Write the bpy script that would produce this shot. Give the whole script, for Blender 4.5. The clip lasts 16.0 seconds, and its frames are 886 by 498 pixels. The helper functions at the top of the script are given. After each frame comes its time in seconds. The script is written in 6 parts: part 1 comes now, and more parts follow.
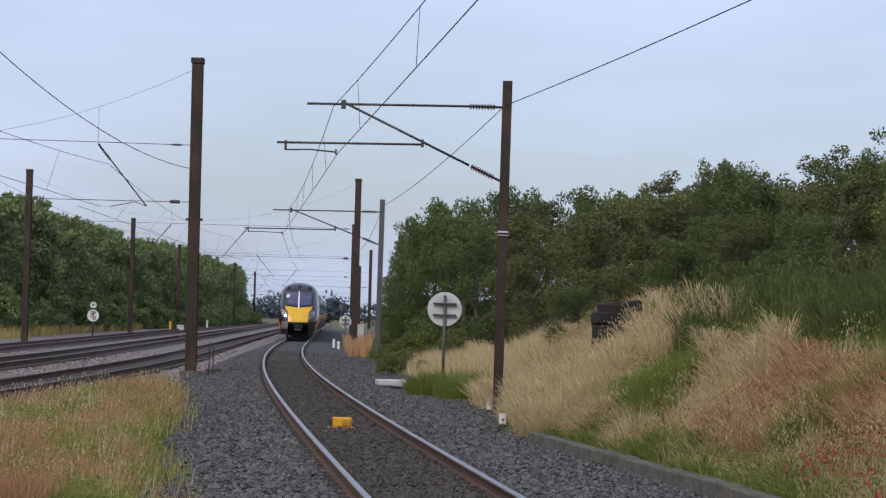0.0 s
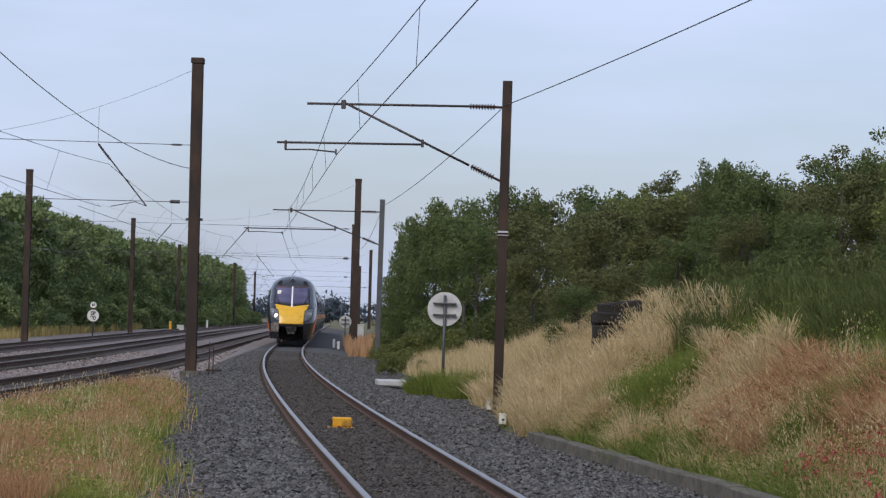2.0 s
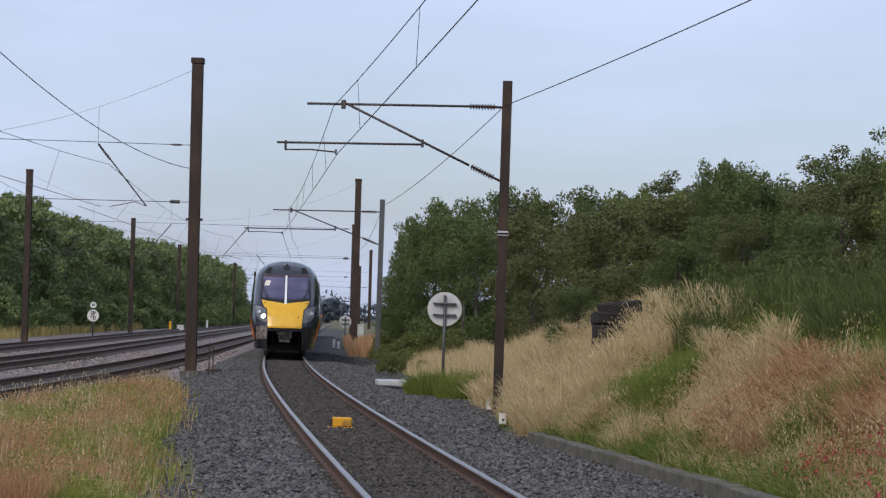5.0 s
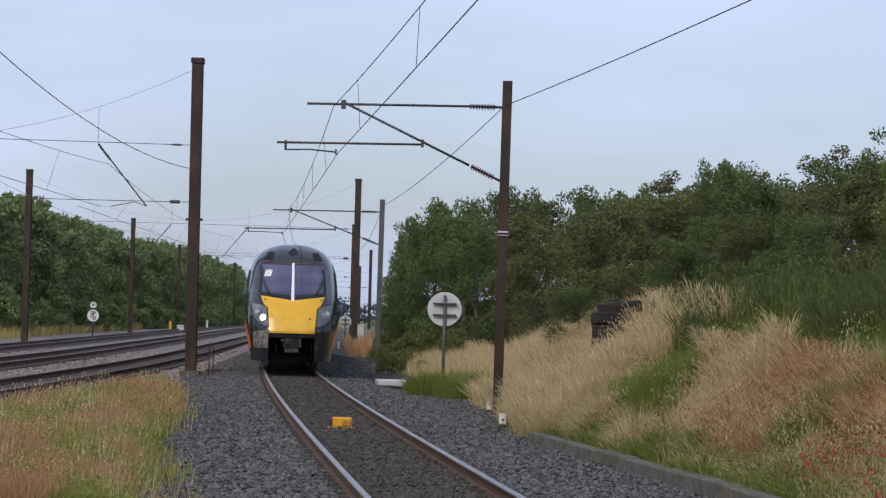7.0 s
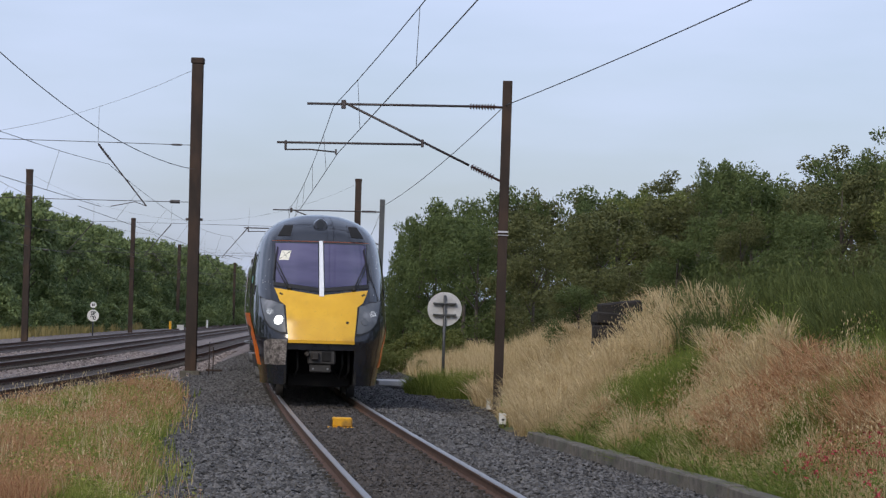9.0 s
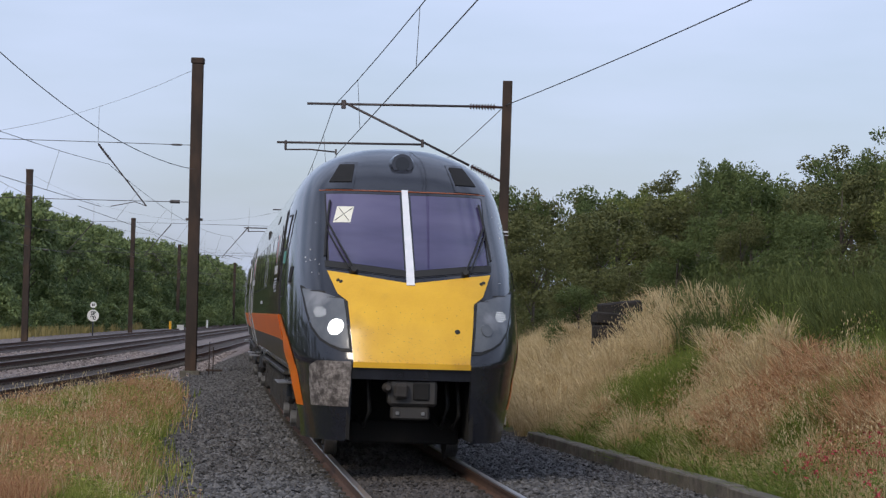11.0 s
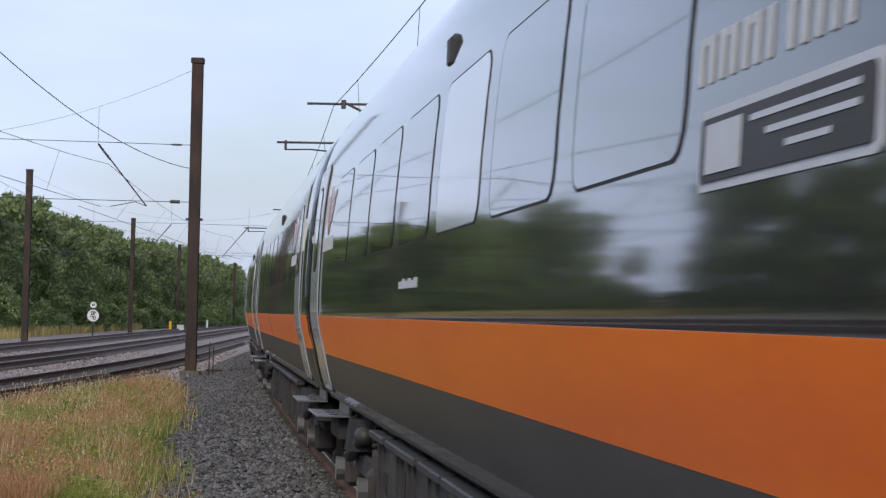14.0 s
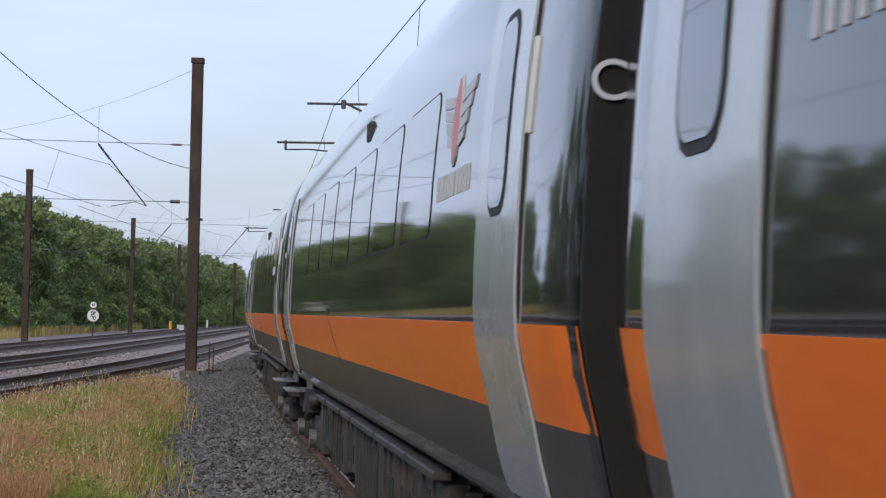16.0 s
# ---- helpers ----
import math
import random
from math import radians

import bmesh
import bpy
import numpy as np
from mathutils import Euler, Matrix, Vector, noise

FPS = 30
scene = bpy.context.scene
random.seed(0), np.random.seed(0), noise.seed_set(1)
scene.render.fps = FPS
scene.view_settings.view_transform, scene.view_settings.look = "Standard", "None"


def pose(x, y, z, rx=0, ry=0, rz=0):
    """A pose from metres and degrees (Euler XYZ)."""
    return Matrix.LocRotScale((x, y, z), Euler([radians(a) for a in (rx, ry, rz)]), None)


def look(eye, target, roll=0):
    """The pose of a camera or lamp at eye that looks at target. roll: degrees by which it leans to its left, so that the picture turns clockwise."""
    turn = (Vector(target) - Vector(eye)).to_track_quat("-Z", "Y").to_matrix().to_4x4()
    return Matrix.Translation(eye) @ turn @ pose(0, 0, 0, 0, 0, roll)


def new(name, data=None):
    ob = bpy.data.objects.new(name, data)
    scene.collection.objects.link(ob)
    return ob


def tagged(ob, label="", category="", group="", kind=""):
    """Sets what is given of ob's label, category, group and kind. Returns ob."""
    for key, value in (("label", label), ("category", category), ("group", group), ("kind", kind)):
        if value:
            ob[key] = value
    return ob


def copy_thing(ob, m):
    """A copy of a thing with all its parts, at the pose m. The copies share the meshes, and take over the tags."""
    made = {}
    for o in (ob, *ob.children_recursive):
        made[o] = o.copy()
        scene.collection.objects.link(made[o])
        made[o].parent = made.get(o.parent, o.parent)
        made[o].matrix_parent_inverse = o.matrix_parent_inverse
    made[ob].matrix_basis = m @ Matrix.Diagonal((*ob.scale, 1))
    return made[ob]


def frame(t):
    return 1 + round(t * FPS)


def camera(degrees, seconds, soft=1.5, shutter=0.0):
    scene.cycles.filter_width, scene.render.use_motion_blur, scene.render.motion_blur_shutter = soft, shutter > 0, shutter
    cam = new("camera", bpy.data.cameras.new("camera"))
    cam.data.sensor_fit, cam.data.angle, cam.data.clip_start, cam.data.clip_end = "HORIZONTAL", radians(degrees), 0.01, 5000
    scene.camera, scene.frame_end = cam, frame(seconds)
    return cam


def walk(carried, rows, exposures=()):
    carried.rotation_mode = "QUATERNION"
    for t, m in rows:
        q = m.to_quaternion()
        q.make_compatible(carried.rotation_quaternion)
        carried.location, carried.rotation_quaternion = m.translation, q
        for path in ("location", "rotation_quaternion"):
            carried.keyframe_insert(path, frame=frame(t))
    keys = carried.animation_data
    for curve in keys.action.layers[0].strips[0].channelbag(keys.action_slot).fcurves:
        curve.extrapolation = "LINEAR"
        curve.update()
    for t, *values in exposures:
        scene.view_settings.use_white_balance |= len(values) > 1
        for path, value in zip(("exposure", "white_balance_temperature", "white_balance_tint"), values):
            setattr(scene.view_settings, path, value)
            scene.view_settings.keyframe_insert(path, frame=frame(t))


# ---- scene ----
# ---- camera ----
cam = camera(20.37, 16.0, soft=1.3, shutter=0.2)
EYE = pose(0, 0, 1.681, 91.599, 0, 0) @ pose(0, 0, 0, 0, 0, 1.678)
walk(cam, [(0.0, EYE), (16.0, EYE)], exposures=[(0.0, 0.06), (12.8, 0.08), (13.8, 0.32), (16.0, 0.32)])

# ---- world and sun ----
SUN_EL, SUN_ROT = 38.0, 205.0
world = bpy.data.worlds.new("sky")
scene.world = world
world.use_nodes = True
wn, wl = world.node_tree.nodes, world.node_tree.links
wn.clear()
w_out = wn.new("ShaderNodeOutputWorld")
w_bg = wn.new("ShaderNodeBackground")
w_sky = wn.new("ShaderNodeTexSky")
w_sky.sky_type, w_sky.sun_disc = "NISHITA", False
w_sky.sun_elevation, w_sky.sun_rotation = radians(SUN_EL), radians(SUN_ROT)
w_sky.air_density, w_sky.dust_density, w_sky.ozone_density = 1.0, 2.0, 1.5
w_tc = wn.new("ShaderNodeTexCoord")
w_map = wn.new("ShaderNodeMapping")
w_map.inputs["Scale"].default_value = (1.0, 1.0, 4.5)
w_noise = wn.new("ShaderNodeTexNoise")
w_noise.inputs["Scale"].default_value = 2.6
w_noise.inputs["Detail"].default_value = 5.0
w_ramp = wn.new("ShaderNodeValToRGB")
w_ramp.color_ramp.elements[0].position, w_ramp.color_ramp.elements[1].position = 0.34, 0.70
w_ramp.color_ramp.elements[0].color = (0.36, 0.36, 0.36, 1)
w_ramp.color_ramp.elements[1].color = (0.97, 0.97, 0.97, 1)
w_mix = wn.new("ShaderNodeMixRGB")
w_mix.inputs[2].default_value = (6.6, 7.55, 10.3, 1)      # thin high cloud
wl.new(w_tc.outputs["Generated"], w_map.inputs["Vector"])
wl.new(w_map.outputs["Vector"], w_noise.inputs["Vector"])
wl.new(w_noise.outputs["Fac"], w_ramp.inputs["Fac"])
wl.new(w_ramp.outputs["Color"], w_mix.inputs[0])
wl.new(w_sky.outputs["Color"], w_mix.inputs[1])
wl.new(w_mix.outputs["Color"], w_bg.inputs["Color"])
w_bg.inputs["Strength"].default_value = 0.1
wl.new(w_bg.outputs["Background"], w_out.inputs["Surface"])

sun = new("sun", bpy.data.lights.new("sun", "SUN"))
sun.data.energy, sun.data.angle, sun.data.color = 1.65, radians(16), (1.0, 0.90, 0.76)
SUN_DIR = Vector((math.sin(radians(SUN_ROT)) * math.cos(radians(SUN_EL)), math.cos(radians(SUN_ROT)) * math.cos(radians(SUN_EL)), math.sin(radians(SUN_EL))))
sun.matrix_world = look(SUN_DIR * 50, (0, 0, 0))


# ---- materials ----
def mat(name, c1, c2=None, rough=0.6, metal=0.0, scale=8.0, bump=0.0, fine=60.0, c3=None, c3_amount=0.3, coat=0.0,
        island=False, per_object=False, spec=0.5, stretch=(1, 1, 1), trans=0.0, emit=None):
    """A surface with grain at two scales: c1 and c2 mixed by a coarse noise, c3 laid on in patches."""
    m = bpy.data.materials.new(name)
    m.use_nodes = True
    n, l = m.node_tree.nodes, m.node_tree.links
    p = n["Principled BSDF"]
    p.inputs["Roughness"].default_value, p.inputs["Metallic"].default_value = rough, metal
    p.inputs["Coat Weight"].default_value, p.inputs["Coat Roughness"].default_value = coat, 0.04
    p.inputs["Specular IOR Level"].default_value = spec
    c2 = c2 or tuple(v * 0.8 for v in c1)
    tc, mp = n.new("ShaderNodeTexCoord"), n.new("ShaderNodeMapping")
    mp.inputs["Scale"].default_value = stretch
    l.new(tc.outputs["Object"], mp.inputs["Vector"])
    a = n.new("ShaderNodeTexNoise")
    a.inputs["Scale"].default_value, a.inputs["Detail"].default_value = scale, 6
    l.new(mp.outputs["Vector"], a.inputs["Vector"])
    b = n.new("ShaderNodeTexNoise")
    b.inputs["Scale"].default_value, b.inputs["Detail"].default_value = fine, 3
    l.new(mp.outputs["Vector"], b.inputs["Vector"])
    add = n.new("ShaderNodeMath")
    add.operation = "MULTIPLY_ADD"
    l.new(b.outputs["Fac"], add.inputs[0])
    add.inputs[1].default_value = 0.5
    l.new(a.outputs["Fac"], add.inputs[2])
    ramp = n.new("ShaderNodeMapRange")
    ramp.inputs["From Min"].default_value, ramp.inputs["From Max"].default_value = 0.5, 1.0
    l.new(add.outputs[0], ramp.inputs["Value"])
    fac = ramp.outputs["Result"]
    if island or per_object:
        g = n.new("ShaderNodeNewGeometry" if island else "ShaderNodeObjectInfo")
        mm = n.new("ShaderNodeMath")
        mm.operation = "MULTIPLY_ADD"
        l.new(g.outputs["Random Per Island" if island else "Random"], mm.inputs[0])
        mm.inputs[1].default_value = 0.75
        mul = n.new("ShaderNodeMath")
        mul.operation, mul.inputs[1].default_value = "MULTIPLY", 0.25
        l.new(fac, mul.inputs[0])
        l.new(mul.outputs[0], mm.inputs[2])
        fac = mm.outputs[0]
    mix = n.new("ShaderNodeMixRGB")
    mix.inputs[1].default_value, mix.inputs[2].default_value = (*c1, 1), (*c2, 1)
    l.new(fac, mix.inputs[0])
    col = mix.outputs[0]
    if c3:
        d = n.new("ShaderNodeTexNoise")
        d.inputs["Scale"].default_value, d.inputs["Detail"].default_value = scale * 0.37, 8
        l.new(mp.outputs["Vector"], d.inputs["Vector"])
        r3 = n.new("ShaderNodeMapRange")
        r3.inputs["From Min"].default_value, r3.inputs["From Max"].default_value = 0.62 - c3_amount * 0.4, 0.72 - c3_amount * 0.2
        l.new(d.outputs["Fac"], r3.inputs["Value"])
        mx = n.new("ShaderNodeMixRGB")
        mx.inputs[2].default_value = (*c3, 1)
        l.new(r3.outputs["Result"], mx.inputs[0])
        l.new(col, mx.inputs[1])
        col = mx.outputs[0]
    l.new(col, p.inputs["Base Color"])
    if bump:
        bm = n.new("ShaderNodeBump")
        bm.inputs["Strength"].default_value, bm.inputs["Distance"].default_value = min(1.0, bump), 0.02
        l.new(add.outputs[0], bm.inputs["Height"])
        l.new(bm.outputs["Normal"], p.inputs["Normal"])
    if trans:
        t = n.new("ShaderNodeBsdfTranslucent")
        l.new(col, t.inputs["Color"])
        ms = n.new("ShaderNodeMixShader")
        ms.inputs[0].default_value = trans
        l.new(p.outputs[0], ms.inputs[1])
        l.new(t.outputs[0], ms.inputs[2])
        l.new(ms.outputs[0], n["Material Output"].inputs["Surface"])
    if emit:
        p.inputs["Emission Color"].default_value, p.inputs["Emission Strength"].default_value = (*emit[:3], 1), emit[3]
    return m


BALLAST = mat("ballast_bed", (0.022, 0.021, 0.0205), (0.092, 0.088, 0.086), 0.95, scale=10, fine=30, bump=1.0, c3=(0.045, 0.041, 0.040))
STONE = mat("ballast_stone", (0.009, 0.009, 0.0092), (0.178, 0.174, 0.174), 0.85, island=True, scale=30, bump=0.4)
STONE_MAIN = mat("pale_ballast_stone", (0.07, 0.060, 0.057), (0.40, 0.345, 0.33), 0.9, island=True, scale=30, bump=0.3)
STONE_DARK = mat("oily_ballast", (0.022, 0.019, 0.017), (0.105, 0.092, 0.083), 0.85, island=True, scale=30, bump=0.4)
STONE_PINK = mat("main_line_ballast", (0.085, 0.071, 0.066), (0.29, 0.245, 0.235), 0.95, scale=5, fine=16, bump=1.0, c3=(0.10, 0.082, 0.076))
EARTH = mat("earth", (0.10, 0.085, 0.05), (0.20, 0.155, 0.08), 0.95, scale=1.5, fine=20, bump=0.8, c3=(0.075, 0.095, 0.035), c3_amount=0.5)
RAIL_RUST = mat("rail_rust", (0.075, 0.04, 0.026), (0.13, 0.07, 0.045), 0.8, metal=0.3, scale=9, bump=0.3)
RAIL_DULL = mat("main_rail_head", (0.10, 0.07, 0.055), (0.17, 0.13, 0.11), 0.5, metal=0.5, scale=5)
BED_DARK = mat("rusty_track_bed", (0.022, 0.016, 0.013), (0.066, 0.048, 0.040), 0.95, scale=6, fine=24, bump=1.0, c3=(0.11, 0.09, 0.08), c3_amount=0.2)
RAIL_SHINE = mat("rail_polished_head", (0.36, 0.32, 0.29), (0.46, 0.42, 0.39), 0.36, metal=1.0, scale=5, fine=80)
SLEEPER = mat("sleeper_concrete", (0.085, 0.075, 0.065), (0.16, 0.145, 0.13), 0.9, scale=6, bump=0.5, per_object=True)
SLEEPER_DARK = mat("dark_sleeper", (0.03, 0.026, 0.022), (0.07, 0.06, 0.05), 0.9, scale=6, bump=0.5)
MAST = mat("mast_weathered_steel", (0.022, 0.015, 0.012), (0.046, 0.030, 0.022), 0.75, metal=0.2, scale=5, bump=0.3, c3=(0.065, 0.038, 0.025), stretch=(1, 1, 0.3))
MAST_GREY = mat("mast_galvanised", (0.075, 0.08, 0.085), (0.12, 0.125, 0.13), 0.55, metal=0.6, scale=4)
TUBE = mat("cantilever_tube", (0.06, 0.05, 0.05), (0.10, 0.085, 0.085), 0.6, metal=0.4, scale=10)
WIRE = mat("wire_copper_grime", (0.055, 0.052, 0.055), (0.08, 0.075, 0.075), 0.6, metal=0.5, scale=20)
INSUL = mat("insulator_brown_glaze", (0.035, 0.02, 0.017), (0.06, 0.03, 0.025), 0.25, scale=12)
WHITE = mat("white_enamel", (0.72, 0.72, 0.70), (0.6, 0.6, 0.57), 0.5, scale=7, c3=(0.42, 0.40, 0.36), c3_amount=0.15)
SIGN_BACK = mat("sign_back_aluminium", (0.44, 0.45, 0.46), (0.58, 0.58, 0.58), 0.55, metal=0.15, scale=4, c3=(0.33, 0.32, 0.30), c3_amount=0.3)
BLACK = mat("black_lettering", (0.012, 0.012, 0.013), (0.02, 0.02, 0.02), 0.5)
YELLOW_BOX = mat("yellow_track_unit", (0.72, 0.38, 0.012), (0.62, 0.30, 0.012), 0.55, scale=12, c3=(0.25, 0.14, 0.03), c3_amount=0.25)
CONCRETE = mat("kerb_concrete", (0.06, 0.053, 0.044), (0.20, 0.18, 0.15), 0.9, scale=5, bump=1.0, c3=(0.10, 0.10, 0.075), c3_amount=0.4)
GREY_BOX = mat("grey_cabinet", (0.42, 0.43, 0.43), (0.52, 0.52, 0.51), 0.6, scale=3)
OLD_WOOD = mat("weathered_sleeper_wood", (0.010, 0.009, 0.008), (0.034, 0.029, 0.026), 0.9, scale=7, bump=0.8, stretch=(0.3, 1, 1))
LEAF_R = mat("hedge_leaf", (0.058, 0.088, 0.030), (0.155, 0.195, 0.072), 0.7, island=True, scale=0.6, trans=0.25, spec=0.2)
LEAF_R2 = mat("scrub_leaf", (0.085, 0.108, 0.032), (0.225, 0.245, 0.082), 0.7, island=True, scale=0.6, trans=0.25, spec=0.2)
LEAF_R3 = mat("hawthorn_leaf", (0.062, 0.076, 0.030), (0.175, 0.18, 0.072), 0.7, island=True, scale=0.6, trans=0.25, spec=0.2)
WEED = mat("tall_weed_leaf", (0.042, 0.064, 0.020), (0.150, 0.178, 0.060), 0.75, island=True, scale=0.6, trans=0.25, spec=0.2)
LEAF_L = mat("birch_leaf", (0.07, 0.11, 0.042), (0.25, 0.31, 0.12), 0.65, island=True, scale=0.3, trans=0.25, spec=0.3)
# leaf green shifted to blue, which paints in the haze of distance
LEAF_FAR = mat("haze_tinted_leaf", (0.045, 0.062, 0.082), (0.065, 0.085, 0.105), 0.9, island=True, scale=0.1)
BARK = mat("bark", (0.06, 0.05, 0.04), (0.12, 0.105, 0.09), 0.9, scale=8, bump=0.6)
STRAW = mat("dry_grass", (0.36, 0.26, 0.12), (0.74, 0.61, 0.38), 0.85, island=True, scale=2, trans=0.3, spec=0.2)
STRAW_RED = mat("red_dry_grass", (0.30, 0.135, 0.07), (0.60, 0.40, 0.22), 0.85, island=True, scale=2, trans=0.3, spec=0.2)
GRASS = mat("green_grass", (0.070, 0.112, 0.020), (0.235, 0.285, 0.066), 0.8, island=True, scale=2, trans=0.3, spec=0.2)
GRASS_YEL = mat("yellowing_grass", (0.13, 0.17, 0.030), (0.36, 0.37, 0.10), 0.8, island=True, scale=2, trans=0.3, spec=0.2)
RED_FLOWER = mat("red_valerian", (0.30, 0.025, 0.04), (0.52, 0.075, 0.10), 0.8, island=True)
VERGE = mat("far_verge_straw", (0.22, 0.185, 0.065), (0.42, 0.34, 0.15), 0.85, island=True, scale=2, trans=0.3, spec=0.2)
YEL_FLOWER = mat("ragwort_yellow", (0.62, 0.43, 0.01), (0.75, 0.58, 0.03), 0.8, island=True)
PUR_FLOWER = mat("purple_spike", (0.16, 0.09, 0.22), (0.24, 0.15, 0.32), 0.8, island=True)
BODY = mat("car_paint_charcoal", (0.024, 0.025, 0.027), (0.034, 0.035, 0.037), 0.055, scale=3, fine=30, coat=0.2, spec=0.45)
SKIRT = mat("lower_body_paint", (0.052, 0.048, 0.046), (0.080, 0.075, 0.071), 0.40, scale=3, c3=(0.07, 0.064, 0.056), c3_amount=0.3, stretch=(1, 0.2, 1), spec=0.22)
CABPAINT = mat("cab_paint_charcoal", (0.014, 0.015, 0.020), (0.022, 0.024, 0.031), 0.12, scale=4, fine=40, coat=0.3, c3=(0.036, 0.037, 0.042), c3_amount=0.10)
ORANGE = mat("orange_stripe", (0.95, 0.198, 0.006), (0.85, 0.162, 0.006), 0.28, scale=4, fine=30, spec=0.28, stretch=(1, 0.15, 1))
ORANGE_LINE = mat("orange_pinstripe", (0.36, 0.10, 0.03), (0.3, 0.08, 0.03), 0.4)
YELLOW = mat("warning_yellow", (0.78, 0.46, 0.035), (0.66, 0.36, 0.022), 0.30, scale=3, fine=70, bump=0.05, c3=(0.44, 0.23, 0.03), c3_amount=0.22)
SILVER = mat("silver_door", (0.34, 0.365, 0.38), (0.40, 0.425, 0.44), 0.24, scale=3, metal=0.1, coat=0.4)
WHITE_BAR = mat("windscreen_pillar_white", (0.70, 0.72, 0.75), (0.8, 0.8, 0.82), 0.4, scale=10)
GLASS = mat("tinted_side_glass", (0.006, 0.007, 0.008), (0.01, 0.011, 0.012), 0.03, scale=2, coat=0.2)
# pale base stands for the brighter sky reflection in one side pane
GLASS_SHEEN = mat("side_glass_painted_sheen", (0.34, 0.36, 0.39), (0.42, 0.44, 0.47), 0.12, scale=2, coat=0.3)
# purple base and lavender streaks paint the sky's reflection into the windscreen
SCREEN = mat("windscreen_sky_reflection", (0.022, 0.019, 0.058), (0.045, 0.038, 0.10), 0.05, scale=1.6, fine=5, coat=0.9, c3=(0.095, 0.080, 0.16), c3_amount=0.55, stretch=(0.5, 1, 2.0))
LENS = mat("headlamp_lens", (0.09, 0.10, 0.115), (0.14, 0.15, 0.165), 0.32, scale=6, coat=0.1, spec=0.3, c3=(0.24, 0.25, 0.27), c3_amount=0.2)
RUBBER = mat("black_rubber", (0.010, 0.010, 0.010), (0.018, 0.018, 0.018), 0.7, scale=10)
UNDER = mat("underframe_grime", (0.013, 0.0115, 0.0105), (0.036, 0.031, 0.028), 0.8, scale=5, bump=0.4, c3=(0.055, 0.044, 0.034), c3_amount=0.3)
UNDER_GREY = mat("underframe_grey", (0.022, 0.021, 0.0205), (0.044, 0.042, 0.041), 0.6, scale=4, c3=(0.03, 0.026, 0.023), c3_amount=0.4)
STEEL = mat("worn_steel", (0.22, 0.22, 0.22), (0.30, 0.30, 0.30), 0.4, metal=0.7, scale=9)
WORN = mat("worn_bare_panel", (0.075, 0.062, 0.055), (0.40, 0.36, 0.335), 0.9, scale=26, fine=150, bump=1.0, c3=(0.07, 0.06, 0.055), c3_amount=0.45)
LAMP_ON = mat("headlamp_lit", (1, 1, 1), (1, 1, 1), 0.4, emit=(1.0, 0.98, 0.95, 5.0))
LAMP_DIM = mat("marker_lamp_lit", (1, 1, 1), (1, 1, 1), 0.4, emit=(0.85, 0.92, 1.0, 0.55))
# near-black for dark parts, and painted as the shade inside holes and recesses
DEEP = mat("black_parts_and_hole_shade", (0.006, 0.006, 0.006), (0.011, 0.010, 0.010), 0.9)
PALE = mat("pale_lettering", (0.44, 0.46, 0.50), (0.50, 0.52, 0.56), 0.5)
PINK = mat("emblem_red", (0.58, 0.22, 0.22), (0.52, 0.19, 0.19), 0.5)
TEAL = mat("teal_notice", (0.10, 0.30, 0.27), (0.12, 0.34, 0.30), 0.5)
CREAM = mat("cream_card", (0.80, 0.78, 0.66), (0.75, 0.73, 0.62), 0.6)


# ---- mesh helpers ----
def mesh(name, verts, faces, material, parent=None, smooth=False, label=""):
    me = bpy.data.meshes.new(name)
    me.from_pydata([tuple(map(float, v)) for v in verts], [], [tuple(map(int, q)) for q in faces])
    me.materials.append(material)
    if smooth:
        me.polygons.foreach_set("use_smooth", [True] * len(me.polygons))
    me.update()
    ob = new(name, me)
    ob.parent = parent
    if label:
        tagged(ob, label)
    return ob


def part(name, bm, material, parent=None, label="", smooth=False):
    """A bmesh as one mesh object under its thing."""
    me = bpy.data.meshes.new(name)
    bm.to_mesh(me)
    bm.free()
    me.materials.append(material)
    if smooth:
        me.polygons.foreach_set("use_smooth", [True] * len(me.polygons))
    ob = new(name, me)
    ob.parent = parent
    if label:
        tagged(ob, label)
    return ob


def thing(name, m, label, category, group="", kind=""):
    ob = new(name)
    ob.matrix_world = m
    return tagged(ob, label, category, group, kind)


def add_box(bm, x0, x1, y0, y1, z0, z1, bevel=0.0, m=None):
    c = Matrix.Translation(((x0 + x1) / 2, (y0 + y1) / 2, (z0 + z1) / 2)) @ Matrix.Diagonal((abs(x1 - x0), abs(y1 - y0), abs(z1 - z0), 1))
    r = bmesh.ops.create_cube(bm, size=1, matrix=(m or Matrix()) @ c)
    if bevel:
        ed = list({e for v in r["verts"] for e in v.link_edges})
        bmesh.ops.bevel(bm, geom=ed, offset=bevel, segments=1, affect="EDGES", profile=0.5)
    return bm


def box(name, x0, x1, y0, y1, z0, z1, material, parent=None, bevel=0.01, label=""):
    return part(name, add_box(bmesh.new(), x0, x1, y0, y1, z0, z1, bevel), material, parent, label)


